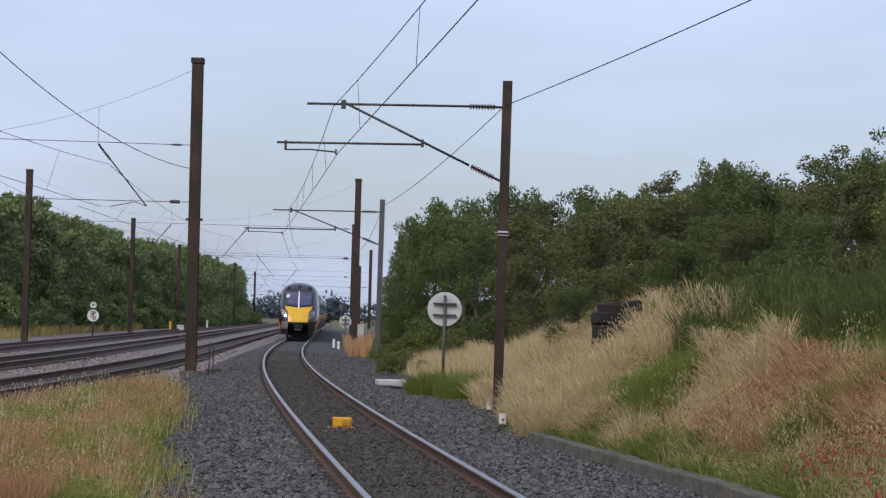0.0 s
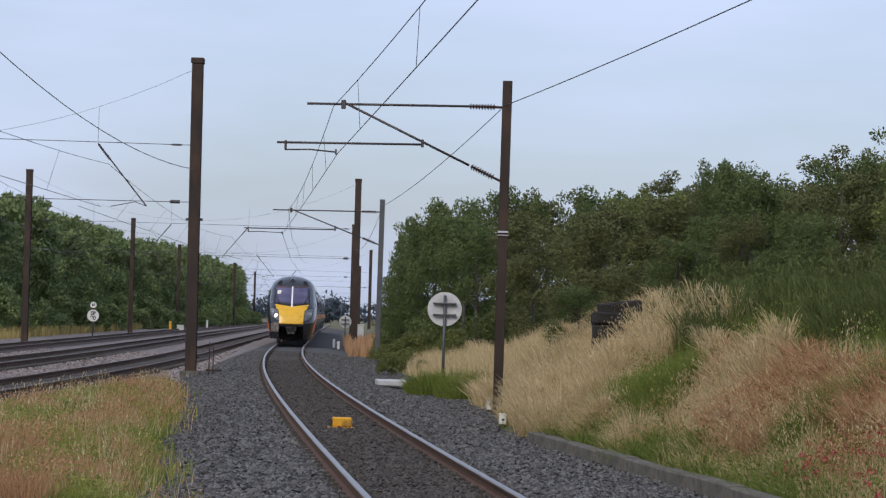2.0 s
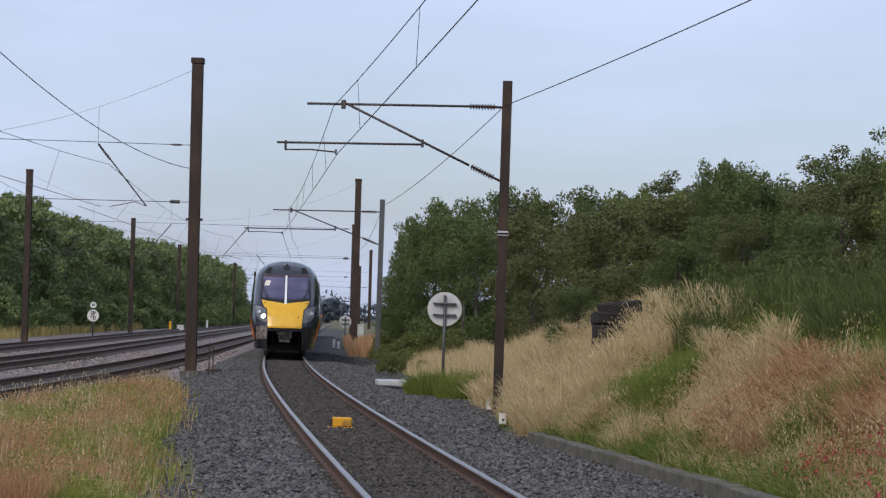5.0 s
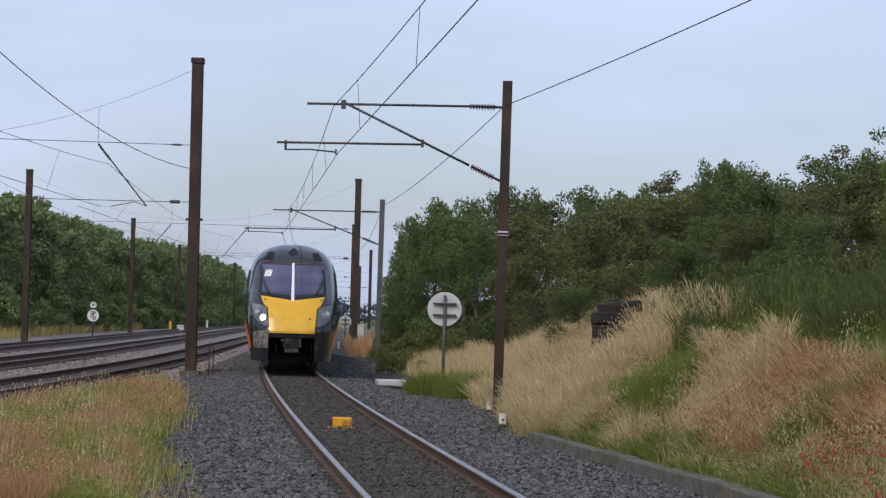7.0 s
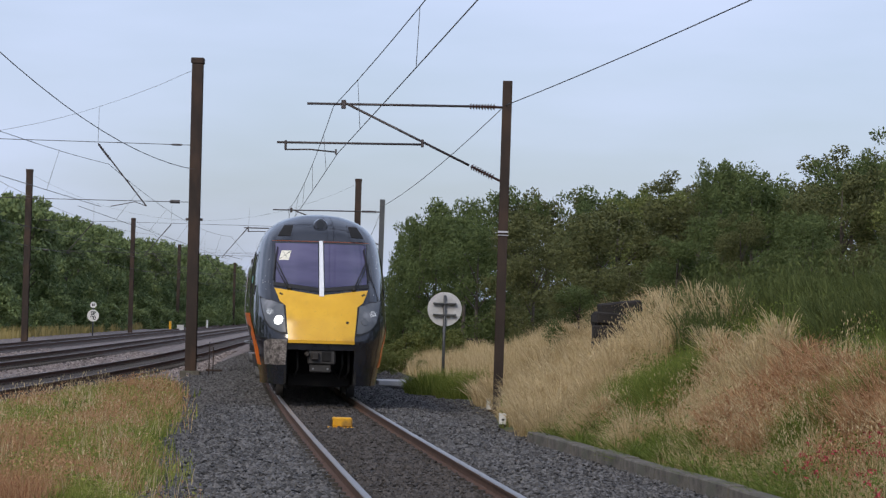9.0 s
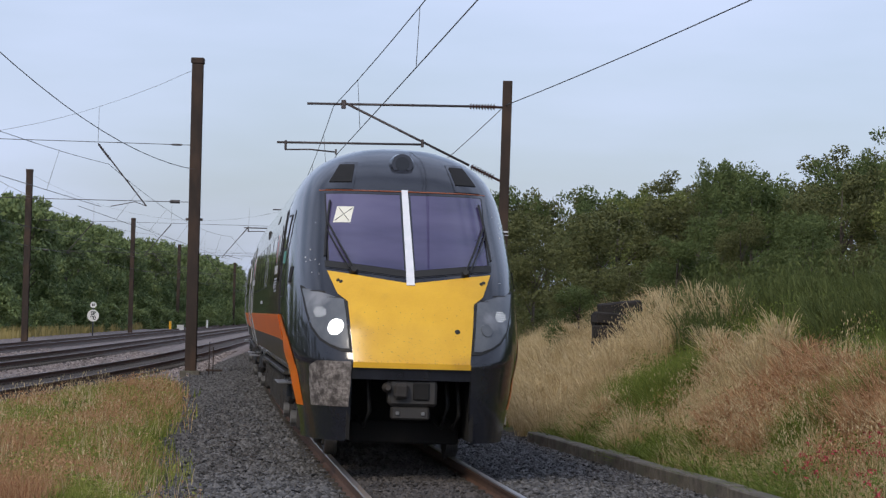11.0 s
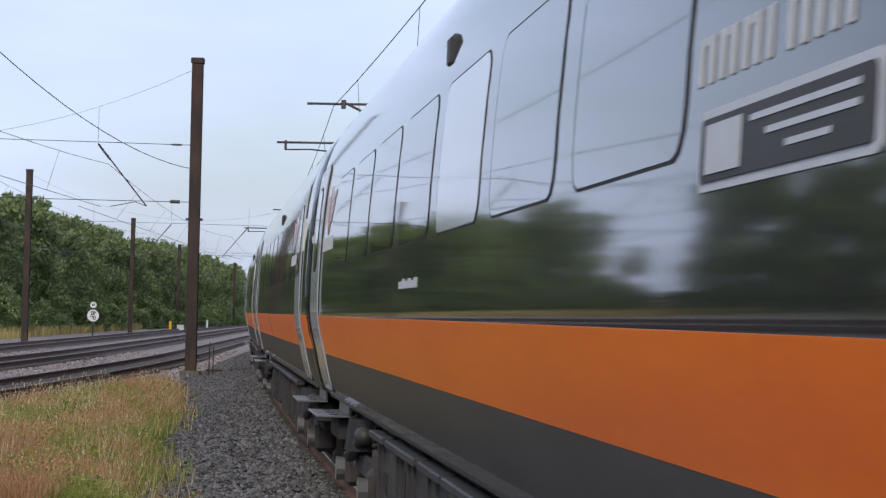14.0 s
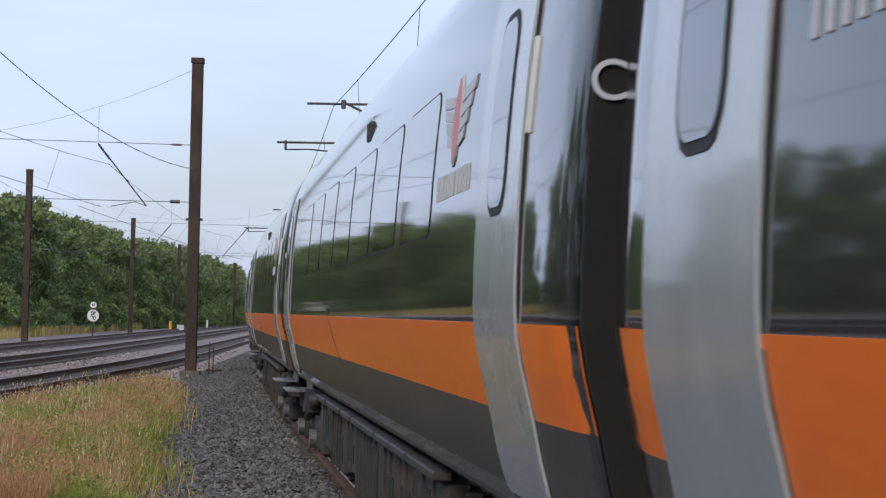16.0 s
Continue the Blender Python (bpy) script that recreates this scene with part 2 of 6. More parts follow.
def add_tube(bm, pts, r, sides=6, cap=True):
    """A tube along points; r is one radius or one for each point."""
    rings = []
    pts = [Vector(q) for q in pts]
    for i, q in enumerate(pts):
        d = (pts[min(i + 1, len(pts) - 1)] - pts[max(i - 1, 0)]).normalized()
        u = d.cross(Vector((0, 0, 1)) if abs(d.z) < 0.95 else Vector((1, 0, 0))).normalized()
        v = d.cross(u)
        rr = r[i] if isinstance(r, (list, tuple)) else r
        rings.append([bm.verts.new(q + rr * (math.cos(2 * math.pi * k / sides) * u + math.sin(2 * math.pi * k / sides) * v)) for k in range(sides)])
    for a, b in zip(rings, rings[1:]):
        for k in range(sides):
            bm.faces.new((a[k], a[(k + 1) % sides], b[(k + 1) % sides], b[k]))
    if cap:
        bm.faces.new(rings[0][::-1])
        bm.faces.new(rings[-1])
    return bm


def tube(name, pts, r, material, parent=None, sides=6, label=""):
    return part(name, add_tube(bmesh.new(), pts, r, sides), material, parent, label, smooth=True)


# ---- the lines of the tracks ----
CO = (2.46745, -5.10037, -0.167647, 0.382389, -0.0594781)


def quart(y):
    u = y / 50
    return CO[0] + CO[1] * u + CO[2] * u ** 2 + CO[3] * u ** 3 + CO[4] * u ** 4


def branch_x(y):
    """The middle of the curving branch track."""
    if y < 0:
        return CO[0] + CO[1] / 50 * y
    if y > 160:
        return quart(160) - 0.0445 * (y - 160) + 0.000022 * (y - 160) ** 2
    return quart(y)


def main_x(y):
    """The middle of the nearest main line."""
    if y < 60:
        return -10.70
    if y < 120:
        return -10.70 - 0.04 / 120 * (y - 60) ** 2
    return -11.90 - 0.04 * (y - 120)


MAIN_Z = -0.25


def sstep(a):
    a = min(1.0, max(0.0, a))
    return a * a * (3 - 2 * a)


def kerb_x(y):
    return 1.75 - 0.148 * (y - 40)


def bank_dx(x, y):
    """Distance to the right of the foot of the bank."""
    foot = kerb_x(y) if y < 46 else branch_x(y) + 3.4
    return x - foot - (0.0 if y < 50 else 0.6)


def ground_z(x, y):
    b, m = branch_x(y), main_x(y)
    z = -0.34 - 0.20 * sstep((m + 4.2 - x) / 1.5)
    if abs(x - b) < 3.1:
        z = -0.165 - 0.175 * sstep((abs(x - b) - 1.75) / 1.35)
    for k in range(3):
        d = abs(x - (m - 4.6 * k))
        if d < 2.6:
            z = max(z, MAIN_Z - 0.23 - 0.16 * sstep((d - 1.4) / 1.2))
    dx = bank_dx(x, y)
    if dx > 0:
        rise = 2.2 - 1.45 * sstep((y - 58) / 27)
        z = -0.34 + rise * sstep(dx / 4.3) + 0.06 * noise.noise((x * 0.9, y * 0.5, 0)) * sstep(dx)
    if b - 7 < x < b - 2.6 and x > m + 2.2:                       # low weedy mound between the lines
        z += 0.22 * sstep((b - 2.6 - x) / 1.2) * sstep((x - m - 2.2) / 1.0) * (0.8 + 0.5 * noise.noise((x * 0.6, y * 0.25, 3)))
    if x < m - 11.5:
        z = -0.45 + 0.012 * min(8, m - 11.5 - x)
    return z


# ---- ground, tracks, ballast ----
def spaced(parts):
    out = []
    for a, b, n in parts:
        out += list(np.linspace(a, b, n, endpoint=False))
    return out + [parts[-1][1]]


def make_ground():
    xs = spaced([(-2500, -300, 8), (-300, -45, 14), (-45, -13, 40), (-13, 10, 110), (10, 30, 20), (30, 300, 14), (300, 2500, 8)])
    ys = spaced([(-600, -30, 10), (-30, 20, 24), (20, 75, 130), (75, 170, 90), (170, 500, 60), (500, 3500, 12)])
    vs = [(x, y, ground_z(x, y)) for y in ys for x in xs]
    w = len(xs)
    fs = [(j * w + i, j * w + i + 1, (j + 1) * w + i + 1, (j + 1) * w + i) for j in range(len(ys) - 1) for i in range(w - 1)]
    ob = mesh("ground", vs, fs, EARTH, smooth=True)
    ob.data.materials.append(BALLAST)
    ob.data.materials.append(STONE_PINK)
    for poly in ob.data.polygons:
        x, y = poly.center.x, poly.center.y
        b, m = branch_x(y), main_x(y)
        if -14.0 < x - m < 2.7 and -60 < y < 480:
            poly.material_index = 2
        elif -7.5 < x - b < 3.6 and bank_dx(x, y) < 0.2 and -60 < y < 330:
            poly.material_index = 1
    tagged(ob, "ground with grey ballast, dry earth and grassy bank", "ground", kind="structure")


RAIL_PROFILE = [(-0.036, -0.012), (-0.030, 0.0), (0.030, 0.0), (0.036, -0.012), (0.034, -0.036), (0.010, -0.048), (0.009, -0.120),
                (0.030, -0.132), (0.070, -0.142), (0.070, -0.153), (-0.070, -0.153), (-0.070, -0.142), (-0.030, -0.132), (-0.009, -0.120), (-0.010, -0.048), (-0.034, -0.036)]


def make_rail(line, off, z, ys, parent, head):
    vs, n = [], len(RAIL_PROFILE)
    for y in ys:
        d = (line(y + 0.5) - line(y - 0.5))
        nx = 1 / math.sqrt(1 + d * d)
        vs += [(line(y) + (off + px) * nx, y - (off + px) * d * nx, z + pz) for px, pz in RAIL_PROFILE]
    fs = [(i * n + k, i * n + (k + 1) % n, (i + 1) * n + (k + 1) % n, (i + 1) * n + k) for i in range(len(ys) - 1) for k in range(n)]
    ob = mesh("rail", vs, fs, RAIL_RUST, parent)
    ob.data.materials.append(head)
    for i, poly in enumerate(ob.data.polygons):
        if i % n in (0, 1, 2):
            poly.material_index = 1
    return ob


def make_track(name, line, z, label, ys, sleepers, sleeper_mat, pitch, head):
    tr = thing(name, Matrix(), label, "railway track", kind="structure")
    for off in (-0.7525, 0.7525):
        make_rail(line, off, z, ys, tr, head)
    bm = bmesh.new()
    add_box(bm, -1.25, 1.25, -0.12, 0.12, -0.24, -0.155, 0.012)
    for s in (-1, 1):                                             # chairs and clips beside the rail foot
        for q in (-0.10, 0.10):
            add_box(bm, s * 0.7525 + q - 0.035, s * 0.7525 + q + 0.035, -0.05, 0.05, -0.155, -0.118)
    if head is RAIL_DULL:                                         # rust-stained stones between and beside the rails
        cols = (-1.3, -0.8, 0.0, 0.8, 1.3)
        vs = [(line(y) + c, y, z - (0.160 if abs(c) < 1 else 0.21) + 0.008 * noise.noise((c * 3, y * 0.8, 1))) for y in ys for c in cols]
        fs = [(j * 5 + i, j * 5 + i + 1, j * 5 + i + 6, j * 5 + i + 5) for j in range(len(ys) - 1) for i in range(4)]
        mesh("stained_bed", vs, fs, BED_DARK, tr)
    first = part("sleeper", bm, sleeper_mat, tr)
    y, k = sleepers[0], 0
    while y < sleepers[1]:
        ob = first if k == 0 else new("sleeper", first.data)
        ob.parent = tr
        d = line(y + 0.5) - line(y - 0.5)
        ob.matrix_basis = pose(line(y), y, z + random.uniform(-0.008, 0.004), 0, 0, -math.degrees(math.atan(d)) + random.uniform(-0.6, 0.6))
        y += pitch
        k += 1
    return tr


def scatter_stones(name, n, inside, zone, material, size, label, z_extra=0.0):
    """Many small angular stones, joined."""
    rng = np.random.default_rng(len(name) * 7 + n)
    tpl = np.array([(1, 0, 0), (-1, 0, 0), (0, 1, 0), (0, -1, 0), (0, 0, 1), (0, 0, -1)], float)
    tf = np.array([(0, 2, 4), (2, 1, 4), (1, 3, 4), (3, 0, 4), (2, 0, 5), (1, 2, 5), (3, 1, 5), (0, 3, 5)])
    vs, fs, made = [], [], 0
    while made < n:
        u = rng.random()
        y = zone[2] + (zone[3] - zone[2]) * u ** 1.7
        x = branch_x(y) + rng.uniform(zone[0], zone[1])
        if not inside(x, y):
            continue
        s = rng.uniform(size[0], size[1])
        j = tpl * rng.uniform(0.65, 1.2, (6, 1)) * s * np.array((1.15, 0.9, 0.7)) + rng.normal(0, 0.16 * s, (6, 3))
        a = rng.uniform(0, 6.28)
        c, q = math.cos(a), math.sin(a)
        t = rng.uniform(-0.6, 0.6)
        j = j @ np.array([(c, q, 0), (-q, c, 0), (0, 0, 1)]) @ np.array([(1, 0, 0), (0, math.cos(t), math.sin(t)), (0, -math.sin(t), math.cos(t))])
        vs.append(j + (x, y, ground_z(x, y) + z_extra + s * rng.uniform(-0.1, 0.45)))
        fs.append(tf + 6 * made)
        made += 1
    ob = mesh(name, np.concatenate(vs), np.concatenate(fs), material)
    return tagged(ob, label, "ballast", kind="stuff")


# ---- vegetation ----
def leaf_cloud(n, blobs, size, rng, droop=0.0):
    """n small leaves on the skins and inside of a few uneven blobs."""
    w = np.array([b[3] ** 2 for b in blobs])
    idx = rng.choice(len(blobs), n, p=w / w.sum())
    B = np.array(blobs)[idx]
    d = rng.normal(size=(n, 3))
    d /= np.linalg.norm(d, axis=1)[:, None]
    r = B[:, 3] * (0.55 + 0.5 * rng.random(n) ** 0.6)
    lump = 1 + 0.22 * np.sin(d[:, 0] * 7 + B[:, 0] * 5) * np.sin(d[:, 1] * 6 + B[:, 1] * 3) + 0.15 * np.sin(d[:, 2] * 11 + B[:, 2] * 4)
    c = B[:, :3] + d * (r * lump)[:, None] * np.array((1, 1, 0.85))
    a = rng.normal(size=(n, 3))
    a[:, 2] -= droop
    a /= np.linalg.norm(a, axis=1)[:, None]
    q = np.cross(a, d + 0.6 * rng.normal(size=(n, 3)))
    q /= np.linalg.norm(q, axis=1)[:, None] + 1e-6
    s = size * rng.uniform(0.6, 1.35, n)[:, None]
    vs = np.stack([c - a * s, c + q * s * 0.42, c + a * s, c - q * s * 0.42], 1).reshape(-1, 3)
    return vs, np.arange(4 * n).reshape(-1, 4)


def tree_mesh(rng, height, spread, n, size, low=0.15, blobs_n=24):
    blobs = []
    for k in range(blobs_n):
        h = rng.uniform(low, 0.93)
        rr = spread * math.sqrt(max(0.05, 1 - ((h - 0.42) / 0.62) ** 2)) * rng.uniform(0.35, 0.8)
        a = rng.uniform(0, 6.28)
        blobs.append((rr * math.cos(a), rr * math.sin(a), h * height, spread * rng.uniform(0.18, 0.38)))
    for k in range(5):                                            # a few shoots that break the outline
        a, rr = rng.uniform(0, 6.28), spread * rng.uniform(0.1, 0.6)
        blobs.append((rr * math.cos(a), rr * math.sin(a), height * rng.uniform(0.9, 1.0), spread * rng.uniform(0.10, 0.17)))
    return blobs, leaf_cloud(n, blobs, size, rng)


def make_tree(name, rng, height, spread, n, size, leaf, label, low=0.15, bare_trunk=True):
    t = thing(name, Matrix(), label, "tree")
    blobs, (vs, fs) = tree_mesh(rng, height, spread, n, size, low)
    mesh("crown", vs, fs, leaf, t)
    bm = bmesh.new()
    r0 = 0.018 * height
    add_tube(bm, [(0, 0, -0.6), (0.05, 0.02, height * 0.3), (-0.04, 0.06, height * 0.6), (0.02, 0, height * 0.88)], [r0, r0 * 0.8, r0 * 0.5, r0 * 0.12], 7)
    for b in blobs[:9]:
        z = min(b[2] * 0.62, height * 0.6)
        add_tube(bm, [(0, 0.02, z), (b[0] * 0.5, b[1] * 0.5, (z + b[2]) / 2), b[:3]], [r0 * 0.4, r0 * 0.25, r0 * 0.08], 5)
    part("trunk", bm, BARK, t, smooth=True)
    return t


def make_blades(name, spots, material, label, category="grass", seed=1):
    """Tapered, bent blades. spots: x, y, height, lean x, lean y, width."""
    rng = np.random.default_rng(seed)
    S = np.array(spots)
    n = len(S)
    z0 = np.array([ground_z(x, y) for x, y in S[:, :2]]) - 0.02
    base = np.column_stack([S[:, 0], S[:, 1], z0])
    h = S[:, 2][:, None]
    a = rng.uniform(-0.9, 0.9, n)
    side = np.column_stack([np.cos(a), np.sin(a), np.zeros(n)]) * S[:, 5][:, None]
    lean = np.column_stack([S[:, 3], S[:, 4], np.zeros(n)])
    up = np.array((0, 0, 1.0))
    p1 = base + h * 0.55 * up + lean * h * 0.28
    p2 = base + h * (1.0 - 0.35 * np.linalg.norm(lean, axis=1)[:, None]) * up + lean * h * 0.95
    vs = np.stack([base - side, base + side, p1 + side * 0.8, p1 - side * 0.8, p2], 1).reshape(-1, 3)
    k = 5 * np.arange(n)
    quads = np.column_stack([k, k + 1, k + 2, k + 3])
    tris = np.column_stack([k + 3, k + 2, k + 4])
    ob = mesh(name, vs, list(map(tuple, quads)) + list(map(tuple, tris)), material)
    return tagged(ob, label, category, kind="stuff")


def make_tufts(name, clumps, per, material, label, seed):
    """Fountains of arching stems with feathery tips. clumps: x, y, height, radius."""
    rng = np.random.default_rng(seed)
    C = np.repeat(np.array(clumps), per, axis=0)
    n = len(C)
    a = rng.uniform(0, 2 * math.pi, n)
    out = np.column_stack([np.cos(a), np.sin(a), np.zeros(n)])
    out[:, 0] -= 0.30
    out[:, 1] -= 0.12
    z0 = np.repeat([ground_z(x, y) for x, y, *_ in clumps], per) - 0.02
    base = np.column_stack([C[:, 0], C[:, 1], z0]) + out * (C[:, 3] * 0.45 * rng.random(n))[:, None]
    h = (C[:, 2] * rng.uniform(0.55, 1.1, n))[:, None]
    r = (C[:, 3] * rng.uniform(0.2, 1.5, n))[:, None]
    up = np.array((0, 0, 1.0))
    p1 = base + up * h * 0.5 + out * r * 0.25
    p2 = base + up * h * 0.88 + out * r * 0.75
    p3 = base + up * h * rng.uniform(0.72, 1.08, (n, 1)) + out * r * 1.35
    b = rng.uniform(-0.9, 0.9, n)
    w = (0.0042 * C[:, 1] / 40)[:, None]
    side = np.column_stack([np.cos(b), np.sin(b), np.zeros(n)]) * w
    vs = np.stack([base - side, base + side, p1 + side * 0.8, p1 - side * 0.8, p2 + side * 1.3, p2 - side * 1.3, p3], 1).reshape(-1, 3)
    k = 7 * np.arange(n)
    fs = list(map(tuple, np.column_stack([k, k + 1, k + 2, k + 3]))) + list(map(tuple, np.column_stack([k + 3, k + 2, k + 4, k + 5]))) + list(map(tuple, np.column_stack([k + 5, k + 4, k + 6])))
    ob = mesh(name, vs, fs, material)
    return tagged(ob, label, "grass", kind="stuff")


def make_leaves(name, spots, size, material, label, category="weeds", seed=1, upright=0.0):
    """Loose small leaves of weeds and seed heads. spots: x, y, z, scale."""
    rng = np.random.default_rng(seed)
    S = np.array(spots)
    n = len(S)
    a = rng.normal(size=(n, 3)) * (1 - 0.75 * upright)
    a[:, 2] = np.abs(a[:, 2]) + 1.5 * upright
    a /= np.linalg.norm(a, axis=1)[:, None]
    q = np.cross(a, rng.normal(size=(n, 3)))
    q /= np.linalg.norm(q, axis=1)[:, None] + 1e-6
    s = (size * S[:, 3] * rng.uniform(0.6, 1.4, n))[:, None]
    w = 0.42 - 0.24 * upright
    c = S[:, :3]
    vs = np.stack([c - a * s, c + q * s * w, c + a * s, c - q * s * w], 1).reshape(-1, 3)
    ob = mesh(name, vs, np.arange(4 * n).reshape(-1, 4), material)
    return tagged(ob, label, category, kind="stuff")


def make_heads(name, spots, material, label, category, size, seed=2):
    """Flower heads or seed heads: little clumps of petals. spots: x, y, z, scale."""
    rng = np.random.default_rng(seed)
    V, F, o = [], [], 0
    for x, y, z, s in spots:
        vs, fs = leaf_cloud(10, [(x, y, z, size * s)], size * s * 0.45, rng)
        V.append(vs)
        F.append(fs + o)
        o += len(vs)
    ob = mesh(name, np.concatenate(V), np.concatenate(F), material)
    return tagged(ob, label, category, kind="stuff")


# ---- train ----
Z_SEC = [0.98, 1.04, 1.12, 1.22, 1.37, 1.52, 1.67, 1.85, 2.05, 2.30, 2.55, 2.75, 2.92, 3.06, 3.20, 3.33, 3.45, 3.55, 3.63, 3.69, 3.73, 3.752, 3.76]
W_SEC = [1.180, 1.207, 1.235, 1.262, 1.294, 1.335, 1.363, 1.365, 1.361, 1.351, 1.333, 1.312, 1.285, 1.248, 1.196, 1.124, 1.022, 0.900, 0.755, 0.595, 0.430, 0.235, 0.0]
W_NOSE = [1.298, 1.306, 1.322, 1.346, 1.362, 1.365, 1.365, 1.364, 1.360, 1.347, 1.325, 1.300, 1.273, 1.240, 1.192, 1.122, 1.022, 0.900, 0.755, 0.595, 0.430, 0.235, 0.0]


def half_w(z, y=99.0):
    """Half the width of the body at height z; the nose, up to y of about 2 m, tucks in less below."""
    if z < 0.98:
        return 1.298 - 0.11 * sstep((0.98 - z) / 0.75)
    k = sstep((y - 1.6) / 1.9)
    return float(np.interp(z, Z_SEC, W_SEC)) * k + float(np.interp(z, Z_SEC, W_NOSE)) * (1 - k)


def nose_y(z):
    """How far back the middle of the raked nose lies at height z."""
    return float(np.interp(z, [0.2, 0.7, 1.16, 1.60, 2.04, 2.20, 3.12, 3.30, 3.471, 3.60, 3.70, 3.76], [0.10, 0.02, -0.03, 0.16, 0.52, 0.68, 1.75, 1.98, 2.27, 2.60, 2.98, 3.55]))


NOSE_D, NOSE_N = 3.0, 4.0


def nose_depth(z):
    return NOSE_D * (1 - 0.30 * sstep((z - 2.6) / 1.1))


def front(x, z, out=0.0):
    """The point of the nose at x and z, pushed out a little."""
    hw = half_w(z, 0.0)
    u = min(0.9999, abs(x) / max(hw, 1e-6))
    y = nose_y(z) + nose_depth(z) * (1 - (1 - u ** NOSE_N) ** (1 / NOSE_N))
    if not out:
        return Vector((x, y, z))
    e = 0.01
    dx = front(x + e, z) - front(x - e, z)
    dz = front(x, min(z + e, 3.75)) - front(x, z - e)
    nrm = dx.cross(dz)
    nrm.normalize()
    if nrm.y > 0:
        nrm.negate()
    return Vector((x, y, z)) + nrm * out


def flank(y, z, s=-1, out=0.0):
    """The point of the body's side at y and z, cab taper included."""
    hw = half_w(z, y)
    v = (y - nose_y(z)) / nose_depth(z)
    x = hw if v >= 1 else hw * max(0.0, 1 - (1 - max(v, 0.0)) ** NOSE_N) ** (1 / NOSE_N)
    if not out:
        return Vector((s * x, y, z))
    e = 0.02
    dy = flank(y + e, z, s) - flank(y - e, z, s)
    dz = flank(y, z + e, s) - flank(y, z - e, s)
    nrm = dy.cross(dz)
    nrm.normalize()
    if nrm.x * s < 0:
        nrm.negate()
    return Vector((s * x, y, z)) + nrm * out


def side_pt(y, z, s=-1, out=0.0):
    hw, e = half_w(z), 0.02
    slope = (half_w(z + e) - half_w(z - e)) / (2 * e)
    n = Vector((s, 0, -slope)).normalized()
    return Vector((s * hw, y, z)) + n * out


def patch(name, fn, rows, material, parent, thick=0.012, nu=10, smooth=True, label=""):
    """A panel that follows a surface: rows are (v, u0, u1) edges, between them straight; fn(u, v, out) gives the place."""
    lines = []
    for (v0, a0, b0), (v1, a1, b1) in zip(rows, rows[1:]):
        k = max(1, int(abs(v1 - v0) / 0.10))
        for i in range(k):
            t = i / k
            lines.append((v0 + (v1 - v0) * t, a0 + (a1 - a0) * t, b0 + (b1 - b0) * t))
    lines.append(rows[-1])
    vs = []
    for out in (thick, -0.03):
        for v, a, b in lines:
            vs += [fn(a + (b - a) * i / nu, v, out) for i in range(nu + 1)]
    w, h = nu + 1, len(lines)
    fs, o = [], w * h
    for j in range(h - 1):
        for i in range(nu):
            q = (j * w + i, j * w + i + 1, (j + 1) * w + i + 1, (j + 1) * w + i)
            fs += [q, tuple(o + k for k in q[::-1])]
    rim = [i for i in range(w)] + [j * w + nu for j in range(1, h)] + [(h - 1) * w + i for i in range(nu - 1, -1, -1)] + [j * w for j in range(h - 2, 0, -1)]
    for a, b in zip(rim, rim[1:] + rim[:1]):                      # the rim has corners of its own, so that its shading stays crisp
        q = len(vs)
        vs += [vs[b], vs[a], vs[o + a], vs[o + b]]
        fs.append((q, q + 1, q + 2, q + 3))
    ob = mesh(name, vs, fs, material, parent, label=label)
    me = ob.data
    if smooth:
        me.polygons.foreach_set("use_smooth", [i < 2 * (h - 1) * nu for i in range(len(me.polygons))])
    return ob


def rounded_rows(y0, y1, z0, z1, r):
    """Rows of a round-cornered panel between y0..y1 and z0..z1."""
    rows = []
    for k in range(4):
        a = math.pi / 2 * k / 3
        rows.append((z0 + r - r * math.cos(a), y0 + r - r * math.sin(a), y1 - r + r * math.sin(a)))
    for k in range(4):
        a = math.pi / 2 * k / 3
        rows.append((z1 - r + r * math.sin(a), y0 + r - r * math.cos(a), y1 - r + r * math.cos(a)))
    return rows


def on_side(s):
    return lambda y, z, out: side_pt(y, z, s, out)


def loft(rings, name, material, parent, close_ends=True):
    n = len(rings[0])
    vs = [p for r in rings for p in r]
    fs = [(i * n + k, (i + 1) * n + k, (i + 1) * n + k + 1, i * n + k + 1) for i in range(len(rings) - 1) for k in range(n - 1)]
    if close_ends:
        fs += [tuple(range(n)), tuple(range(len(rings) * n - 1, (len(rings) - 1) * n - 1, -1))]
    return mesh(name, vs, fs, material, parent, smooth=not close_ends)


def section(y, k=1.0):
    right = [(w * k, y, z if z < 1.2 else 1.2 + (z - 1.2) * (0.5 + 0.5 * k)) for z, w in zip(Z_SEC, W_SEC)]
    left = [(-x, yy, z) for x, yy, z in right[::-1][1:]]
    return [Vector(q) for q in right + left]


